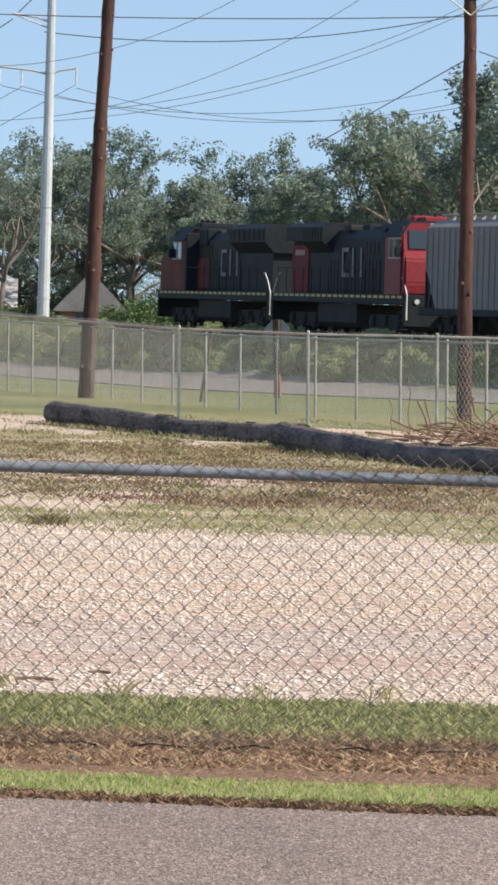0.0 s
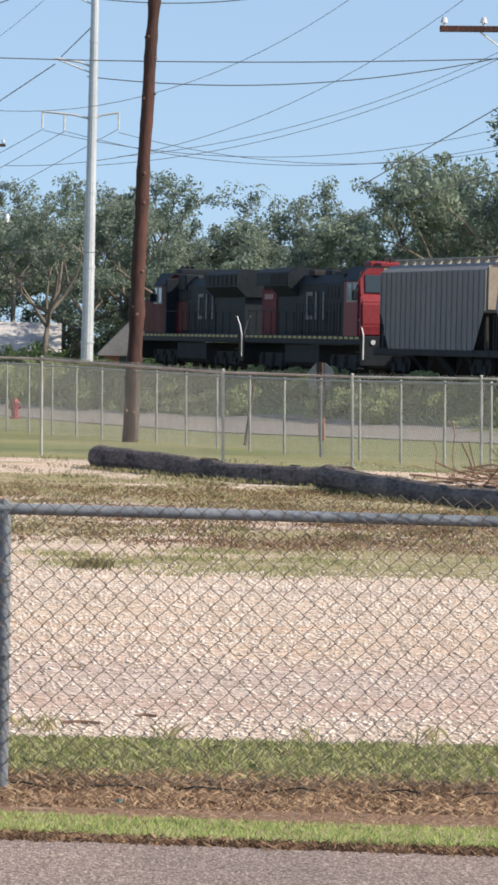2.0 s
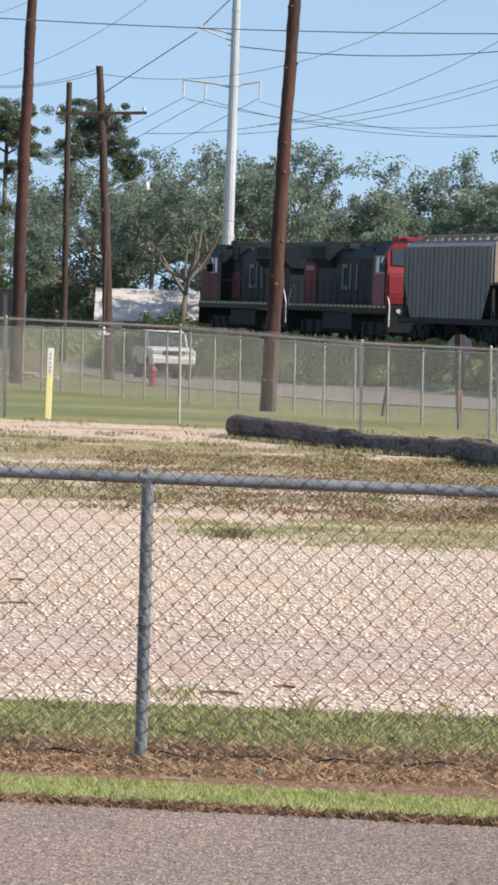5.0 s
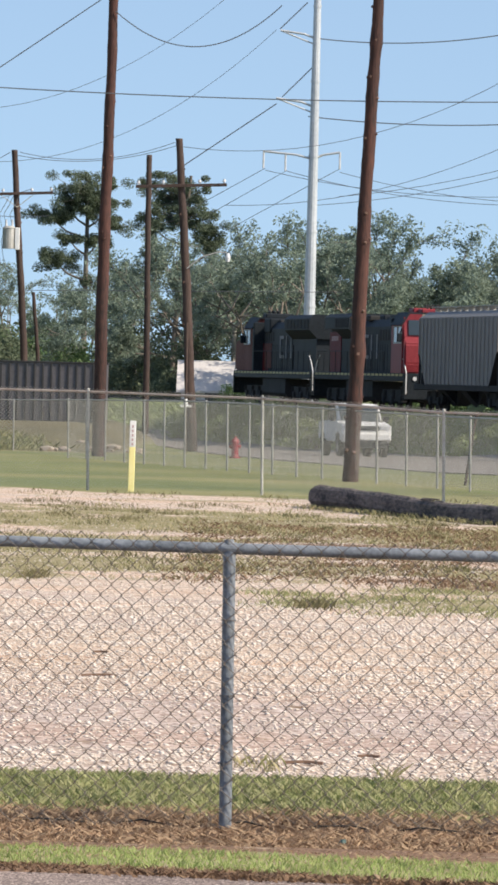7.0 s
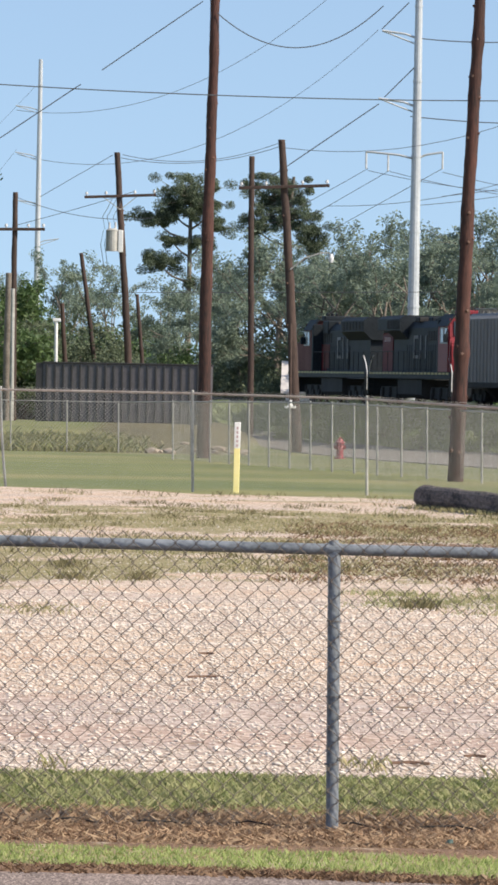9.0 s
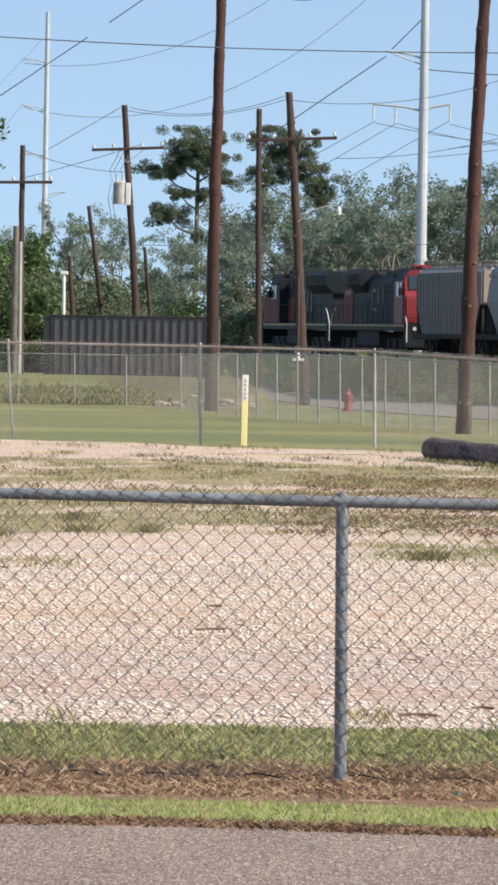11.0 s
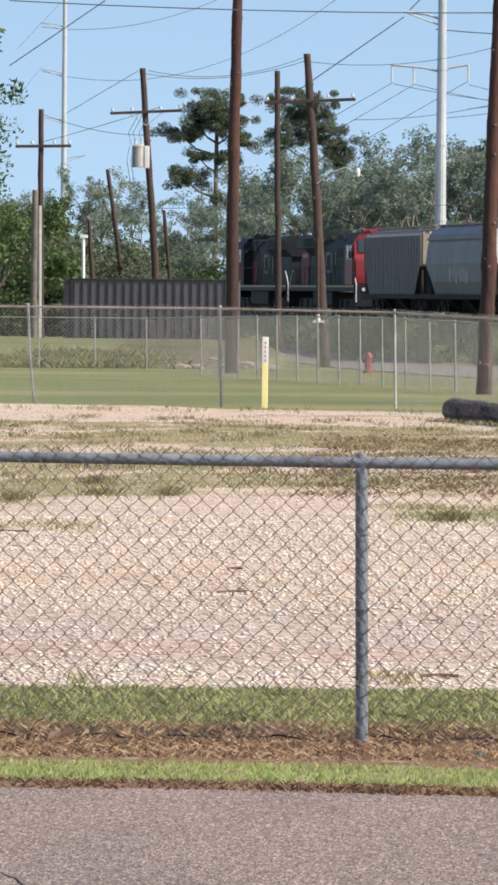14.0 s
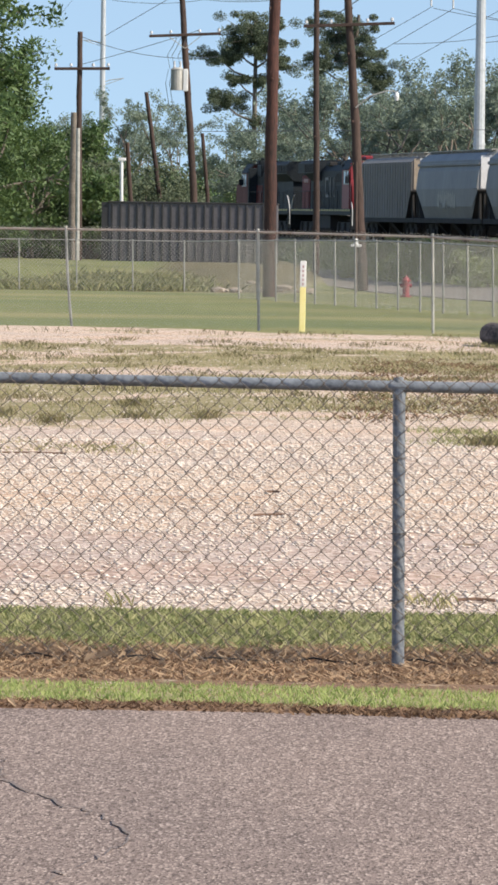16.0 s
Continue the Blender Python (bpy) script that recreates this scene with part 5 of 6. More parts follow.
# ---- things in the yard ----
def log(a, b, r0, r1, label, seed):
    f = thing("fallen_pole", label, "log", "old poles lying in the yard")
    rng = random.Random(seed)
    a, b = Vector(a), Vector(b)
    q = (b - a).to_track_quat("X", "Z")
    bm = bmesh.new()
    rows, n = 90, 18
    grain = [1 + 0.10 * rng.random() for _ in range(n)]
    rings = []
    for k in range(rows + 1):
        u = k / rows
        p = a.lerp(b, u) + Vector((0, 0, 0.05 * math.sin(u * 6 + seed)))
        r = (r0 + (r1 - r0) * u) * (1 + 0.05 * math.sin(u * 19 + seed) + 0.03 * math.sin(u * 47 + seed) + 0.025 * rng.random())
        if k < 3:
            r *= (0.66, 0.93, 1.06)[k] + 0.05 * rng.random()
        rings.append([bm.verts.new(p + q @ Vector((0.06 * rng.random() if k else 0.25 * rng.random(), math.cos(i * math.tau / n) * r * (grain[i] + 0.05 * rng.random()), math.sin(i * math.tau / n) * r * (grain[i] + 0.05 * rng.random())))) for i in range(n)])
    for p, w in zip(rings, rings[1:]):
        for i in range(n):
            bm.faces.new((p[i], p[(i + 1) % n], w[(i + 1) % n], w[i]))
    bm.faces.new(rings[0][::-1])
    bm.faces.new(rings[-1])
    part("trunk", bm, LOG, f)
    bm = bmesh.new()
    for k in range(30):
        u, t = rng.random(), rng.uniform(-0.6, 2.4)
        p = a.lerp(b, u)
        r = r0 + (r1 - r0) * u
        c = p + q @ Vector((0, math.cos(t) * r * 0.98, math.sin(t) * r * 0.98))
        m = Matrix.Translation(c) @ q.to_matrix().to_4x4() @ pose(0, 0, 0, math.degrees(t), 0, 0)
        box(bm, 0, rng.uniform(0.3, 1.1), -0.010, 0.012, -0.012, 0.012, m=m)
    part("splinter", bm, LOG, f)["kind"] = "stuff"


log((1.08, 96.5, 0.155), (4.55, 81.6, 0.145), 0.17, 0.156, "dark weathered wooden pole lying in the grass", 1)
log((4.15, 80.6, 0.145), (6.9, 62.0, 0.14), 0.165, 0.158, "dark weathered wooden pole lying end to end with another", 2)


def log_weeds():
    rng = np.random.RandomState(77)
    u = rng.uniform(0, 1, 60) ** 1.3
    a = np.column_stack([1.08 + 3.4 * u, 96.0 - 14.9 * u - 0.25])
    b = np.column_stack([4.2 + 2.6 * u, 80.3 - 17.6 * u - 0.25])
    c = np.column_stack([1.3 + 3.2 * u, 97.2 - 14.0 * u])
    p = clumped(np.concatenate([a, b, c[:50]]), 34, (0.20, 0.3), 78)
    blades("log_weeds", p, 0.085, 0.006, TURF, "grass and weeds growing along the fallen poles", 0.7, 79)


log_weeds()


def brush_pile():
    f = thing("brush_pile", "heap of bare brown branches beside the fallen poles", "brush pile")
    rng = random.Random(8)
    for k in range(150):
        bm = bmesh.new()
        x, y = rng.gauss(7.75, 0.6), rng.gauss(86.0, 1.8)
        p = Vector((x, y, 0.02 + 0.3 * rng.random() * max(0, 1 - abs(x - 7.6) / 1.6)))
        a = rng.uniform(0, math.tau)
        d = Vector((math.cos(a), math.sin(a), rng.uniform(-0.1, 0.25)))
        pts = [p]
        for j in range(4):
            d = (d + Vector((rng.gauss(0, 0.25), rng.gauss(0, 0.25), rng.gauss(0, 0.16)))).normalized()
            q = pts[-1] + d * rng.uniform(0.12, 0.28)
            q.z = max(0.02, q.z)
            pts.append(q)
        pipe(bm, pts, rng.uniform(0.006, 0.017), 5)
        part("branch", bm, TWIG, f)
    for x, y, h in ((6.9, 92, 1.0), (6.62, 92, 0.62), (8.45, 86, 0.62)):
        bm = bmesh.new()
        pipe(bm, [(x, y, 0), (x - 0.05, y, h * 0.4), (x - 0.02, y, h * 0.75), (x - 0.08, y, h)], 0.009, 5)
        part("branch", bm, TWIG, f)


def sticks():
    for x, y, l, a in ((-0.86, 32.8, 0.23, 2), (0.25, 25.0, 0.17, 1), (-0.95, 36.0, 0.10, -8), (0.55, 25.6, 0.10, 4), (-2.9, 42.2, 0.5, 3)):
        bm = bmesh.new()
        d = Vector((math.cos(radians(a)), math.sin(radians(a)), 0))
        p = Vector((x, y, 0.012))
        pipe(bm, [p - d * l / 2, p + Vector((0, 0.02, 0.004)), p + d * l / 2], 0.008, 5)
        tagged(part("stick", bm, TWIG), "small brown stick lying on the gravel", "stick", "sticks on the gravel")
    rng = random.Random(3)
    big = [(-1.21, 20.80), (-1.17, 20.84), (-1.10, 20.83), (-1.07, 20.97), (-1.14, 20.9), (1.05, 22.8), (1.07, 22.85)]
    for k in range(40):
        x, y = rng.uniform(-2.0, 2.2), rng.uniform(18.5, 21.6)
        s = rng.uniform(0.012, 0.028)
        if k < len(big):
            (x, y), s = big[k], rng.uniform(0.024, 0.040)
        bm = bmesh.new()
        m = Matrix.Translation((x, y, 0.035)) @ pose(0, 0, 0, rng.uniform(10, 70), rng.uniform(-40, 40), rng.uniform(0, 360))
        vs = [bm.verts.new(m @ Vector(c)) for c in ((-s, 0, 0), (-s * 0.3, -s * 0.4, 0.3 * s), (s, 0, 0.1 * s), (-s * 0.3, s * 0.4, 0.3 * s))]
        bm.faces.new((vs[0], vs[1], vs[2]))
        bm.faces.new((vs[0], vs[2], vs[3]))
        tagged(part("dry_leaf", bm, STRAW), "curled brown dry leaf on the verge", "leaf", "dry leaves on the verge")
    bm = bmesh.new()
    pts = [(-2.6 + k * 0.13, 21.05 + 0.04 * math.sin(k * 1.7), 0.014 + 0.014 * math.sin(k * 2.3)) for k in range(42)]
    pipe(bm, pts, 0.0036, 5)
    tagged(part("irrigation_hose", bm, RUBBER), "thin dark line half buried along the fence foot", "hose")


def scrap():
    """A crumpled bit of plastic in the bare soil."""
    bm = bmesh.new()
    bmesh.ops.create_icosphere(bm, subdivisions=2, radius=0.017)
    rng = random.Random(11)
    for v in bm.verts:
        v.co *= rng.uniform(0.65, 1.15)
    ob = part("plastic_scrap", bm, GREEN_PLASTIC)
    ob.matrix_basis = pose(0.35, 20.29, 0.014)
    tagged(ob, "small crumpled dark green plastic scrap on the soil", "scrap")


def bollard():
    f = thing("marker_post", "yellow flat marker post with a white head", "marker post")
    bm = bmesh.new()
    box(bm, -0.058, 0.058, -0.03, 0.03, 0, 0.88, 0.008)
    part("post", bm, PALE_YELLOW, f)
    bm = bmesh.new()
    box(bm, -0.06, 0.06, -0.032, 0.032, 0.88, 1.39, 0.008)
    part("head", bm, WHITE, f)
    for k in range(5):
        bm = bmesh.new()
        z = 1.30 - k * 0.085
        box(bm, -0.016, 0.016, -0.037, -0.033, z - 0.05, z)
        part("text_bar", bm, FADED_MARK, f, "plain red and dark bars of unreadable writing")
    f.matrix_basis = pose(-2.39, 110.2, 0, 0, 0.4, 0)


def hydrant():
    f = thing("fire_hydrant", "red fire hydrant standing in the grass by the road", "fire hydrant")
    bm = bmesh.new()
    rod(bm, (0, 0, 0), (0, 0, 0.06), 0.2, n=14)
    rod(bm, (0, 0, 0.06), (0, 0, 0.55), 0.125, n=14)
    rod(bm, (0, 0, 0.55), (0, 0, 0.61), 0.18, n=14)
    part("barrel", bm, HYDRANT, f)
    bm = bmesh.new()
    rod(bm, (0, 0, 0.61), (0, 0, 0.72), 0.15, 0.09, n=14)
    rod(bm, (0, 0, 0.72), (0, 0, 0.79), 0.04, n=6)
    part("bonnet", bm, HYDRANT, f)
    for d in ((1, 0), (-1, 0), (0, -1)):
        bm = bmesh.new()
        rod(bm, (0, 0, 0.42), (d[0] * 0.21, d[1] * 0.21, 0.42), 0.075, n=10)
        part("outlet", bm, HYDRANT, f)
    f.matrix_basis = pose(-0.7, 205.0, 0)


def stop_sign():
    f = thing("stop_sign", "octagonal road sign seen from its shaded grey back", "road sign")
    bm = bmesh.new()
    v = [(math.cos((k + 0.5) * math.tau / 8) * 0.40, math.sin((k + 0.5) * math.tau / 8) * 0.40 + 1.72) for k in range(8)]
    prism(bm, v, -0.006, 0.006)
    part("plate", bm, SIGN_SHADED, f)
    bm = bmesh.new()
    box(bm, -0.09, 0.09, -0.10, -0.012, 0.62, 2.1, 0.01)
    part("post", bm, POLE_GREY, f)
    bm = bmesh.new()
    box(bm, -0.085, 0.095, -0.098, -0.01, 0, 0.62, 0.01)
    part("post_foot", bm, BRICK, f, "rust-red lower post")
    f.matrix_basis = pose(7.76, 151.4, 0, 0, -3, -28)
    g = thing("guy_post", "thin leaning steel post beside the fence", "post")
    bm = bmesh.new()
    rod(bm, (5.12, 136.7, 0), (5.35, 136.7, 1.75), 0.035, n=8)
    part("shaft", bm, POLE_GREY, g)
    g = thing("signal_post", "thin grey steel post with a white cap", "post")
    bm = bmesh.new()
    rod(bm, (-2.75, 225, 0), (-2.82, 225, 5.2), 0.055, n=8)
    part("shaft", bm, POLE_GREY, g)
    bm = bmesh.new()
    rod(bm, (-2.78, 224.9, 1.85), (-2.78, 224.9, 2.15), 0.12, 0.06, n=10)
    box(bm, -3.0, -2.55, 224.8, 225.0, 1.82, 1.92, 0.02)
    part("cap", bm, WHITE, g)
    g = thing("white_pipe", "white standing pipe behind the steel shed", "pipe")
    bm = bmesh.new()
    rod(bm, (-13.8, 256, 0.9), (-13.85, 256, 5.7), 0.08, n=8)
    box(bm, -14.0, -13.65, 255.9, 256.1, 5.6, 5.75, 0.02)
    part("shaft", bm, WHITE, g)
    g = thing("conduit", "pale conduit strapped up an old pole", "conduit")
    bm = bmesh.new()
    rod(bm, (-15.33, 248.5, 0.9), (-15.38, 248.5, 6.9), 0.09, n=8)
    part("shaft", bm, GALV_OLD, g)


def shed():
    f = thing("steel_shed", "dark grey ribbed steel shed on a gravel bank", "shed")
    x0, x1, y0, y1, z0, z1 = -14.05, -6.62, 250.0, 253.0, 1.06, 3.66
    bm = bmesh.new()
    box(bm, x0, x1, y0, y1, z0, z1)
    body = part("wall", bm, SHED, f)
    k = 0
    x = x0 + 0.1
    while x < x1:
        bm = bmesh.new()
        box(bm, x, x + 0.09, y0 - 0.06, y0 - 0.002, z0 + 0.05, z1 - 0.05, 0.015)
        part("rib", bm, SHED_DARK, body)
        x += 0.372
    bm = bmesh.new()
    box(bm, x0 - 0.04, x1 + 0.04, y0 - 0.08, y1 + 0.04, z1 + 0.003, z1 + 0.07, 0.01)
    part("roof", bm, SHED_DARK, f)
    bm = bmesh.new()
    box(bm, x0 - 0.33, x0 - 0.003, y0 + 0.02, y1, z0, z1 + 0.02)
    part("end_door", bm, SHED_DARK, f, "black end panel")
    bm = bmesh.new()
    box(bm, x0 - 0.04, x1 + 0.04, y0 - 0.09, y0 - 0.062, z0 - 0.02, z0 + 0.05)
    part("sill", bm, SHED_DARK, f)
    rng = random.Random(5)
    for k in range(16):
        bm = bmesh.new()
        r = rng.uniform(0.08, 0.26)
        bmesh.ops.create_icosphere(bm, subdivisions=1, radius=r)
        for v in bm.verts:
            v.co = Vector((v.co.x * 1.4, v.co.y, v.co.z * 0.6)) * rng.uniform(0.75, 1.15)
        ob = part("rock", bm, TAN)
        x, y = rng.uniform(-8.6, -4.2), rng.uniform(212, 232)
        ob.matrix_basis = pose(x, y, float(height(x, y)) + r * 0.3)
        tagged(ob, "pale broken rock at the foot of the bank", "rock", "rocks on the bank")


def house(x0, x1, y0, y1, z0, zw, zr, wall, roof, label, ridge_x=True):
    f = thing("house", label, "house", "houses behind the railway")
    bm = bmesh.new()
    box(bm, x0, x1, y0, y1, z0, zw)
    part("wall", bm, wall, f)
    bm = bmesh.new()
    if ridge_x:
        ym = (y0 + y1) / 2
        lofted(bm, [(y0 - 0.4, zw + 0.002), (ym, zr), (y1 + 0.4, zw + 0.002), (y1 + 0.4, zw - 0.13), (ym, zr - 0.15), (y0 - 0.4, zw - 0.13)], x0 - 0.3, x1 + 0.3)
    else:
        xm = (x0 + x1) / 2
        prism(bm, [(x0 - 0.4, zw + 0.002), (xm, zr), (x1 + 0.4, zw + 0.002), (x1 + 0.4, zw - 0.13), (x0 - 0.4, zw - 0.13)], y0 - 0.3, y1 + 0.3)
    part("roof", bm, roof, f)
    for k in range(2):
        bm = bmesh.new()
        x = x0 + (x1 - x0) * (0.25 + 0.4 * k)
        box(bm, x, x + 0.9, y0 - 0.05, y0 + 0.02, z0 + 0.9, z0 + 2.0)
        w = part("window", bm, GLASS, f)
        bm = bmesh.new()
        box(bm, x - 0.08, x + 0.98, y0 - 0.08, y0 - 0.053, z0 + 0.8, z0 + 0.9)
        part("sill", bm, WHITE, w)


def crack():
    """A wandering crack in the asphalt, with a short branch."""
    rng = random.Random(2)
    bm = bmesh.new()
    for line in ([(-1.71, 16.98), (-1.36, 16.68), (-1.19, 16.15), (-0.97, 15.45), (-0.85, 15.14), (-0.73, 14.60), (-0.80, 14.08), (-0.90, 13.48)], [(-1.19, 16.15), (-1.26, 16.98), (-1.38, 17.48)]):
        prev = None
        for (ax, ay), (bx, by) in zip(line, line[1:]):
            for k in range(8):
                u = k / 8
                x, y, w = ax + (bx - ax) * u + rng.gauss(0, 0.012), ay + (by - ay) * u + rng.gauss(0, 0.03), rng.uniform(0.0015, 0.0045)
                row = (bm.verts.new((x - w, y - w, 0.0165)), bm.verts.new((x + w, y + w * 3, 0.0165)))
                if prev:
                    bm.faces.new((prev[0], row[0], row[1], prev[1]))
                prev = row
    tagged(part("pavement_crack", bm, CRACK), "thin dark crack wandering over the asphalt", "crack", kind="structure")


crack()
brush_pile()
sticks()
bollard()
scrap()
hydrant()
stop_sign()
shed()
house(-4.5, 1.25, 341, 347, 1.0, 3.0, 4.85, SIDING, SHINGLE, "low white house with a pale shingle roof")
house(-7.2, -5.2, 372, 377, 1.0, 2.9, 3.75, SIDING, SIDING, "small white gabled shed beside a house", False)
house(4.0, 7.4, 326, 334, 1.0, 3.0, 5.2, BRICK, SHINGLE_BROWN, "brick house with a grey gabled roof among trees", False)


# ---- trees ----
def leaf_mesh(name, centres, radii, per, size, mat, rng, droop=0.0):
    """Crown of small leaf sprays round many centres."""
    n = len(centres) * per
    c = np.repeat(np.array(centres), per, 0)
    r = np.repeat(np.array(radii), per)[:, None]
    d = rng.normal(0, 1, (n, 3))
    d /= np.linalg.norm(d, axis=1)[:, None]
    p = c + d * r * (rng.uniform(0, 1, (n, 1)) ** 0.45) * np.array([1, 1, 0.75])
    u = rng.normal(0, 1, (n, 3))
    u /= np.linalg.norm(u, axis=1)[:, None]
    w = np.cross(u, rng.normal(0, 1, (n, 3)))
    w /= np.linalg.norm(w, axis=1)[:, None]
    s = size * rng.uniform(0.5, 1.3, (n, 1))
    v = np.stack([p - u * s, p + w * s * 0.42, p + u * s - np.array([0, 0, droop]), p - w * s * 0.42], 1).reshape(-1, 3)
    f = np.arange(n * 4).reshape(-1, 4)
    return raw(name, v, f, mat)


def tree(kind, seed, label):
    """A trunk that forks into limbs, with leaf sprays round the limb ends."""
    rng = np.random.RandomState(seed)
    f = thing("tree", label, "tree", "trees behind the railway")
    bm = bmesh.new()
    centres, radii = [], []
    tall = {"oak": 12.0, "thin": 12.5, "lush": 12.5, "pine": 15.5}[kind]
    trunk_top = {"oak": 0.35, "thin": 0.4, "lush": 0.3, "pine": 0.95}[kind] * tall
    bend = rng.normal(0, 0.25, 2)
    pts = [Vector((bend[0] * u * u * 2, bend[1] * u * u * 2, trunk_top * u)) for u in np.linspace(0, 1, 6)]
    r0 = 0.32 if kind != "pine" else 0.24
    for k, (a, b) in enumerate(zip(pts, pts[1:])):
        rod(bm, a, b, r0 * (1 - 0.12 * k), r0 * (1 - 0.12 * (k + 1)), n=7, cap=False)

    def limb(p, d, length, r, depth):
        steps = 3
        for s in range(steps):
            d = (d + Vector(rng.normal(0, 0.22, 3)) + Vector((0, 0, 0.06))).normalized()
            q = p + d * (length / steps)
            rod(bm, p, q, r * (1 - 0.25 * s), r * (1 - 0.25 * (s + 1)), n=5, cap=False)
            p = q
            if depth == 0 or (depth == 1 and s > 0):
                centres.append(tuple(p))
                radii.append(rng.uniform(0.40, 0.95) * (0.9 if kind == "thin" else 1.12))
        if depth > 0:
            for k in range(3 if kind != "thin" else 2 + rng.randint(2)):
                e = (d + Vector(rng.normal(0, 0.65, 3))).normalized()
                limb(p, e, length * rng.uniform(0.5, 0.75), r * 0.45, depth - 1)

    if kind == "pine":
        # masses of the crown: sideways, down from the top, half width, half height, tufts
        masses = (((0.1, 1.3, 1.9, 1.15, 30), (-2.3, 2.8, 1.2, 0.42, 11), (1.7, 3.3, 0.8, 0.45, 7), (-2.0, 5.5, 1.1, 0.55, 12), (0.7, 4.4, 0.7, 0.35, 5), (0.5, 6.9, 0.7, 0.4, 5), (-0.6, 8.0, 0.6, 0.3, 4), (-1.0, 2.4, 1.0, 0.6, 11), (1.0, 2.5, 1.0, 0.6, 11), (-1.0, 4.3, 0.7, 0.4, 6)),
                  ((0.1, 1.6, 1.75, 1.35, 30), (1.7, 3.5, 1.3, 0.9, 14), (-1.4, 3.4, 0.9, 0.8, 9), (2.3, 4.6, 0.9, 0.4, 6), (-1.0, 5.6, 0.8, 0.5, 6), (1.0, 6.2, 0.9, 0.5, 7), (0.5, 2.8, 1.4, 0.8, 12)))[seed % 2]
        for mx, mz, rx, rz, count in masses:
            mid = Vector((mx, rng.uniform(-0.5, 0.5) * rx, tall - 0.35 - mz - 0.3 * rz))
            u = min(1.0, max(0.1, (mid.z - 0.5 - 0.35 * abs(mx)) / trunk_top))
            root = Vector((pts[-1].x * u * u, pts[-1].y * u * u, trunk_top * u))
            bow = root.lerp(mid, 0.55) - Vector((0, 0, 0.12 * abs(mx)))
            rod(bm, root, bow, 0.085, 0.06, n=5, cap=False)
            rod(bm, bow, mid, 0.06, 0.035, n=5, cap=False)
            for k in range(int(count * 2.2)):
                c = mid + Vector((np.clip(rng.normal(0, 0.6), -1.25, 1.25) * rx, rng.normal(0, 0.5) * rx, 0.25 * rz + np.clip(rng.normal(0, 0.55), -1.0, 0.95) * rz))
                rod(bm, mid.lerp(c, 0.1), c, 0.025, 0.01, n=4, cap=False)
                centres.append(tuple(c))
                radii.append(rng.uniform(0.28, 0.55))
    else:
        n = 7
        for k in range(n):
            a = k * math.tau / n + rng.uniform(-0.4, 0.4)
            d = Vector((math.cos(a) * 0.75, math.sin(a) * 0.75, rng.uniform(0.35, 1.25))).normalized()
            limb(pts[-1 - (k % 2)].copy(), d, tall * rng.uniform(0.26, 0.44), 0.16, 2)
        if kind == "lush":
            for k in range(60):
                a, h = rng.uniform(0, math.tau), rng.uniform(0.6, tall * 0.75)
                w = 3.4 * math.sqrt(max(0.1, 1 - (h / tall) ** 2)) * rng.uniform(0.3, 1.0)
                centres.append((math.cos(a) * w, math.sin(a) * w, h))
                radii.append(rng.uniform(0.8, 1.3))
    part("trunk", bm, BARK, f, smooth=True)
    per = {"oak": 92, "thin": 58, "lush": 84, "pine": 300}[kind]
    size = {"oak": 0.145, "thin": 0.13, "lush": 0.15, "pine": 0.066}[kind]
    mat = {"oak": LEAF_HAZY, "thin": LEAF_HAZY, "lush": LEAF_LUSH, "pine": NEEDLE}[kind]
    part("crown", leaf_mesh("crown", centres, radii, per, size, mat, rng), mat, f)
    return f


def bush(seed, label, wide, tall, mat, count=60):
    rng = np.random.RandomState(seed)
    f = thing("bush", label, "bush", "bushes")
    bm = bmesh.new()
    cs, rs = [], []
    for k in range(count):
        a, q = rng.uniform(0, math.tau), math.sqrt(rng.uniform(0, 1))
        h = rng.uniform(0.1, 1) * tall * math.sqrt(max(0.05, 1 - q * q * 0.85))
        c = (math.cos(a) * q * wide, math.sin(a) * q * wide * 0.7, h)
        cs.append(c)
        rs.append(rng.uniform(0.35, 0.8) * tall / 3.2)
        if k % 4 == 0:
            rod(bm, (c[0] * 0.2, c[1] * 0.2, 0), c, 0.05, 0.015, n=5, cap=False)
    part("stems", bm, BARK, f)
    part("foliage", leaf_mesh("foliage", cs, rs, 150, 0.105, mat, rng), mat, f)
    return f


def plant(proto, spots):
    """Set the first plant and its copies out over the ground."""
    x, y, turn, s = spots[0]
    for k, (x, y, turn, s) in enumerate(spots):
        m = pose(x, y, float(height(x, y)) - 0.05, 0, 0, turn) @ Matrix.Diagonal((s, s, s, 1))
        if k == 0:
            first = m
            continue
        c = copy_thing(proto, pose(x, y, float(height(x, y)) - 0.05, 0, 0, turn))
        c.scale = (s, s, s)
    proto.matrix_basis = first


def behind(x, y, turn, s):
    """Keep a plant's bearing and apparent size, but set it back behind the railway."""
    a, lean = x / y, -ALONG.y / ALONG.x
    least = (TRACK.y + TRACK.x * lean + 26) / (1 + lean * a)
    k = max(1.0, least / y)
    return (x * k, y * k, turn, s * k)


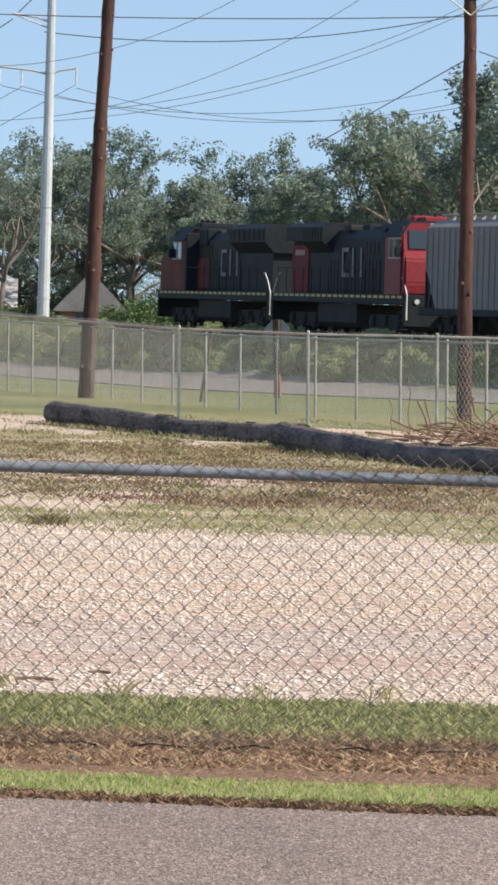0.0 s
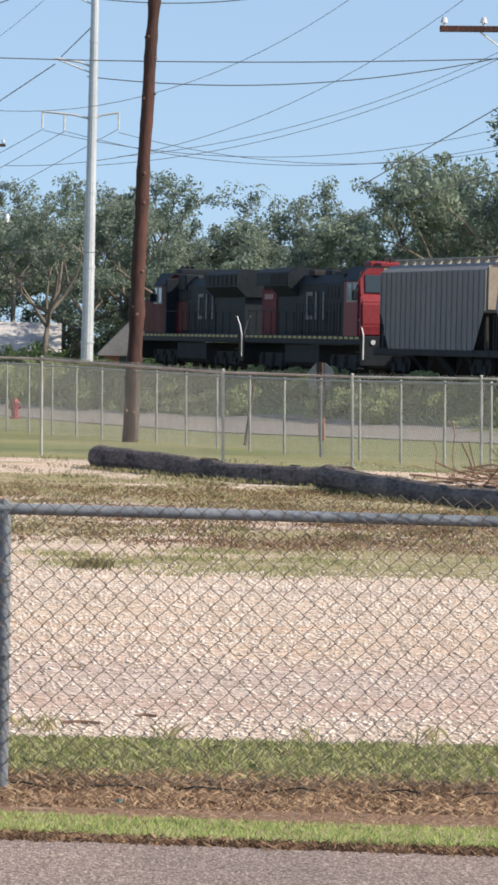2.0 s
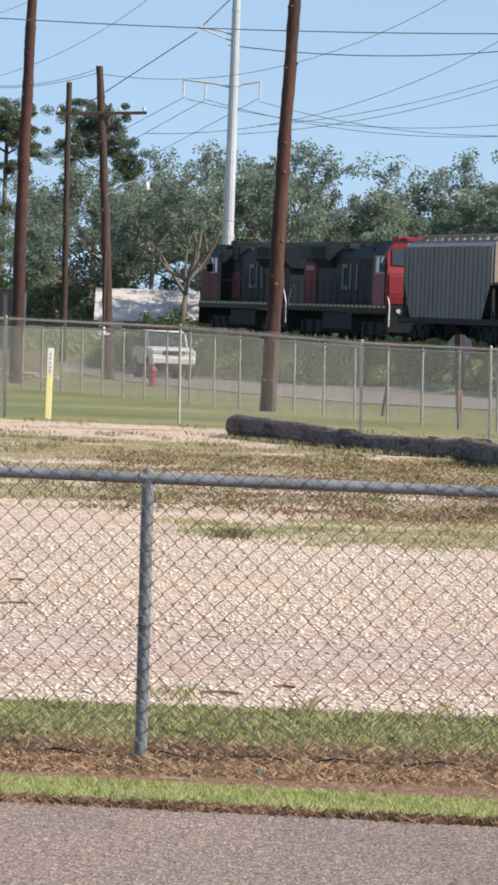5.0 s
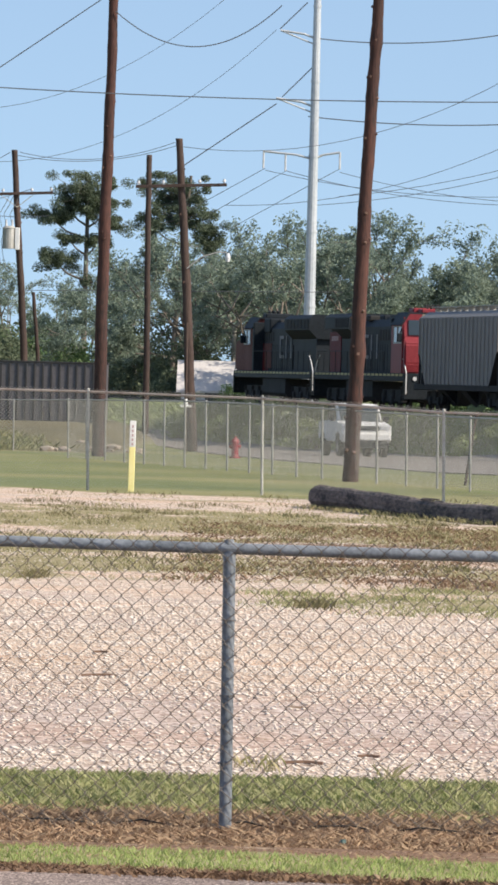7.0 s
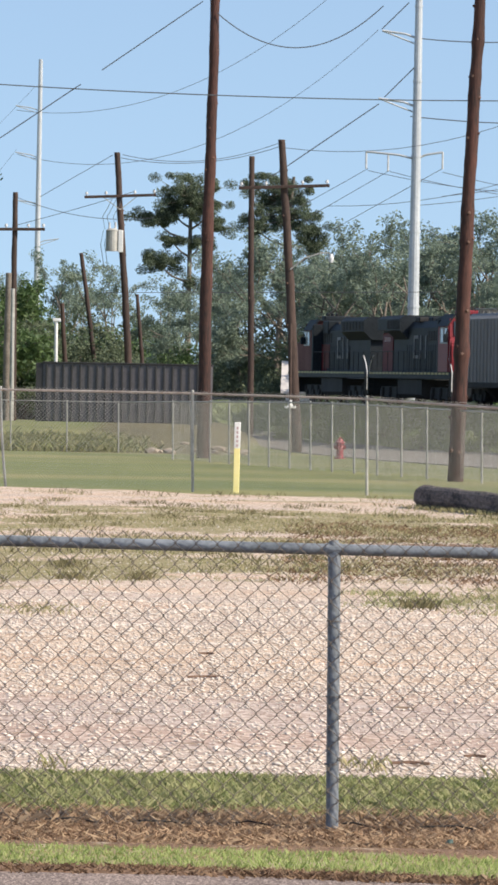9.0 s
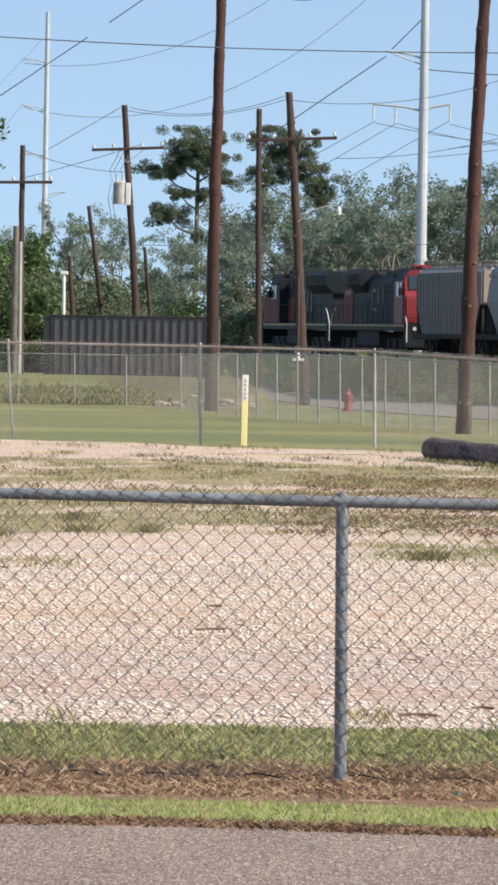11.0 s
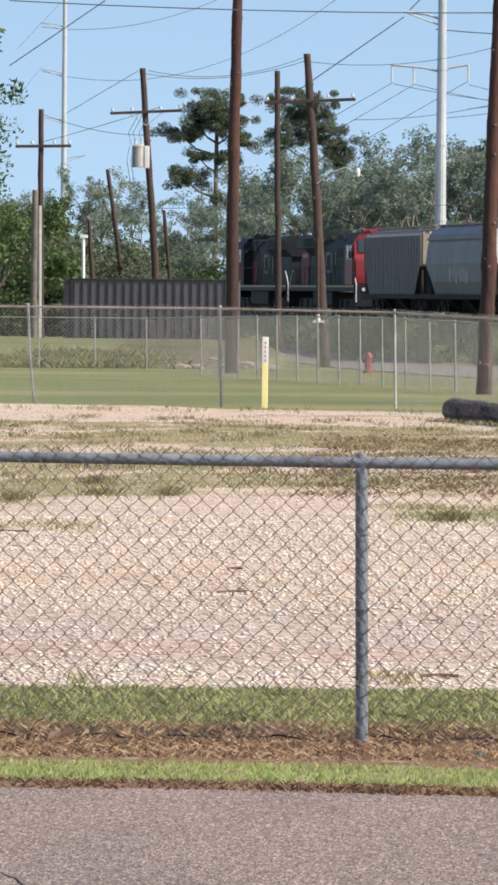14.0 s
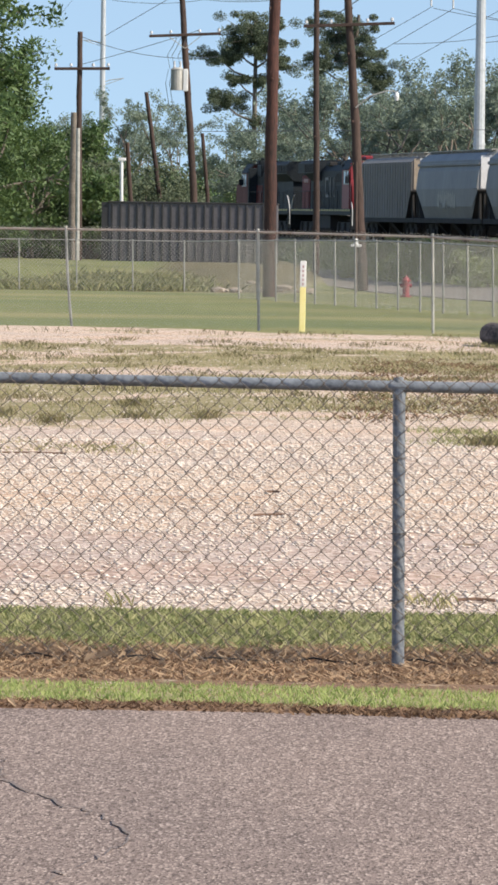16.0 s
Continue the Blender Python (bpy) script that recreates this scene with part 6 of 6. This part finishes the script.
def woods():
    rng = random.Random(12)
    oak_a = tree("oak", 1, "grey-green oak with an open storm-thinned crown")
    oak_b = tree("oak", 2, "grey-green oak with an open storm-thinned crown")
    thin_a = tree("thin", 3, "sparse pale-limbed tree with broken branches")
    thin_b = tree("thin", 4, "sparse pale-limbed tree with broken branches")
    lush_a = tree("lush", 5, "dense dark green leafy tree")
    pine_a = tree("pine", 8, "tall dark pine with a clumped crown")
    pine_b = tree("pine", 7, "tall dark pine with a clumped crown")
    spots = {oak_a: [], oak_b: [], thin_a: [], thin_b: []}
    keys = list(spots)
    for x, y, s in TREES:
        k = keys[rng.randrange(4)] if x > -3 else keys[rng.choice((0, 1, 2, 3, 3))]
        spots[k].append(behind(x, y, rng.uniform(0, 360), s))
    for k in keys:
        plant(k, spots[k])
    plant(lush_a, [(-25.5, 261, 80, 1.25), (-20.9, 264, 200, 0.95), (-28.6, 262, 30, 1.2), (-33.0, 270, 200, 1.35), (-21.6, 274, 120, 0.72), (-19.9, 284, 70, 0.60), (-33, 290, 0, 1.2), (-25.3, 268, 300, 0.85), (-18.7, 294, 300, 0.5), (-27, 300, 250, 1.0), (-17.9, 300, 160, 0.42)])
    plant(pine_a, [behind(-10.6, 345, 0, 0.98)])
    plant(pine_b, [behind(-5.1, 342, 0, 1.0)])
    shrub = bush(21, "green leafy shrub beside a house", 2.2, 3.0, LEAF_LUSH)
    plant(shrub, [(-1.2, 336, 0, 0.66), (0.1, 334, 80, 0.85), (1.1, 331, 200, 0.7), (-17.2, 285, 10, 1.2), behind(-11.5, 292, 90, 1.6), behind(-8.3, 300, 140, 1.35), behind(-14.5, 285, 10, 1.5), (-20.5, 300, 60, 1.7), (3.6, 321, 20, 0.75), (6.9, 322, 50, 0.85), (5.0, 321, 110, 0.45), (8.1, 320, 70, 1.0), (9.6, 322, 160, 1.15), (11.4, 318, 30, 1.0)])
    dull = bush(22, "dull green undergrowth below the trees", 3.4, 4.2, LEAF_DULL, 90)
    plant(dull, [(-14.6, 288, 40, 1.30), (-19.0, 290, 10, 1.45), (-12.6, 286, 80, 0.95), (-16.9, 285, 150, 1.05), behind(-5.6, 312, 130, 1.3), (-22.8, 300, 200, 1.5)] + [behind(-26 + 4.6 * k + rng.uniform(-1, 1), 338 + rng.uniform(-6, 10), rng.uniform(0, 360), rng.uniform(0.9, 1.35)) for k in range(16)])
    weed = bush(24, "soft green weeds growing on the rail bank", 2.4, 2.0, WEED, 70)
    spots = []
    for k in range(84):
        u, q = rng.uniform(-95, 60), rng.choice((3.3, 3.6, 4.0, 4.6, 5.4))
        spots.append((TRACK.x + ALONG.x * u - ALONG.y * q, TRACK.y + ALONG.y * u + ALONG.x * q, rng.uniform(0, 360), rng.uniform(0.22, 0.40) * (1.3 if q < 3.7 else 1.0)))
    for k in range(62):
        u, q = -95 + 2.5 * k + rng.uniform(-1.5, 1.5), rng.uniform(4.6, 6.4)
        spots.append((TRACK.x + ALONG.x * u - ALONG.y * q, TRACK.y + ALONG.y * u + ALONG.x * q, rng.uniform(0, 360), rng.uniform(0.30, 0.56)))
    plant(weed, spots)
    far = bush(23, "distant green woods behind the fields", 6, 7, LEAF_HAZY)
    plant(far, [(-80 + 9.5 * k + rng.uniform(-2, 2), 540 + rng.uniform(-20, 20), rng.uniform(0, 360), rng.uniform(0.9, 1.2)) for k in range(16)])


def broken_tree():
    f = thing("bare_tree", "storm-broken tree with bare pale limbs", "tree")
    bm = bmesh.new()
    y = 352
    limbs = (((-1.5, 0.8), (-1.48, 4.0), (-1.43, 7.0), 0.26, 0.20), ((-1.43, 6.9), (-0.75, 7.8), (-0.05, 8.55), 0.19, 0.12), ((-1.45, 6.9), (-2.3, 8.7), (-3.3, 10.2), 0.13, 0.05), ((-2.3, 8.7), (-2.2, 9.6), (-2.6, 11.0), 0.06, 0.03), ((-1.44, 6.0), (-2.3, 7.2), (-2.9, 7.9), 0.08, 0.03), ((-0.75, 7.8), (-0.6, 8.8), (-0.9, 9.9), 0.06, 0.03))
    for a, b, c, r0, r1 in limbs:
        r0, r1 = r0 * 0.7, r1 * 0.7
        rod(bm, (a[0], y, a[1]), (b[0], y, b[1]), r0, (r0 + r1) / 2, n=8)
        rod(bm, (b[0], y, b[1]), (c[0], y, c[1]), (r0 + r1) / 2, r1, n=8)
    part("trunk", bm, PALE_BARK, f)


broken_tree()
TREES = []
_r = random.Random(31)
for _k in range(15):
    TREES.append((-2.5 + _k * 2.65 + _r.uniform(-0.8, 0.8), 338 + _r.uniform(-8, 14), (0.86, 0.90, 0.94, 0.96, 0.95, 0.89, 0.84, 0.83, 0.82, 0.86, 0.95, 1.22, 1.32, 1.34, 1.30)[_k] + _r.uniform(-0.05, 0.05)))
for _k in range(9):
    TREES.append((-3 + _k * 4.3 + _r.uniform(-1.2, 1.2), 362 + _r.uniform(-6, 8), (0.78 if 2 < _k < 8 else 0.85) + _r.uniform(-0.06, 0.06)))
for _k in range(6):
    TREES.append((-22 + _k * 3.6 + _r.uniform(-1, 1), 362 + _r.uniform(-8, 10), (0.60, 0.64, 0.68, 0.70, 0.78, 0.84)[_k] + _r.uniform(-0.04, 0.06)))
woods()


# ---- what moves ----
def motions():
    heading = math.degrees(math.atan2(ALONG.y, ALONG.x))
    times = [0, 1, 2, 3, 4, 5, 6, 7, 8, 9, 10, 11, 12, 13, 14, 15, 16]
    for ob, offset, turn in ((second_loco, 11.03, 180), (lead_loco, 33.46, 0), (hopper_a, -10.97, 0), (hopper_b, -29.15, 0), (hopper_c, -48.3, 0)):
        rows = []
        for t in times:
            d = -25.50 + 6.904 * t - 0.0059 * t * t + offset
            p = TRACK + ALONG * d + Vector((0, 0, GRADE * d))
            rows.append((t, pose(p.x, p.y, p.z, 0, math.degrees(GRADE) * (1 if turn else -1), heading + turn)))
        walk(ob, rows)
    drive = [(0, 100.0), (2, 73.0), (3, 59.5), (4, 45.5), (4.2, 42.8), (5.2, 28.5), (6.3, 14.0), (7, 6.6), (7.5, 1.4), (8, -3.6), (9, -13), (10.3, -25), (12, -40), (14, -58), (16, -76)]
    face = math.degrees(math.atan2(-ROAD_WAY.y, -ROAD_WAY.x))
    rows = []
    for t, k in drive:
        p = ROAD_AT + ROAD_WAY * k
        rows.append((t, pose(p.x, p.y, float(height(p.x, p.y)) + 0.03, 0, 0, face - 1)))
    walk(pickup, rows)
    for w, x, s in pickup_wheels:
        spin = []
        t, a = 0.0, 0.0
        while t <= 16.01:
            spin.append((round(t, 2), pose(x, s * 0.86, 0.42, 0, a, 0)))
            t, a = t + 0.1, a + 80.0
        walk(w, spin)


motions()
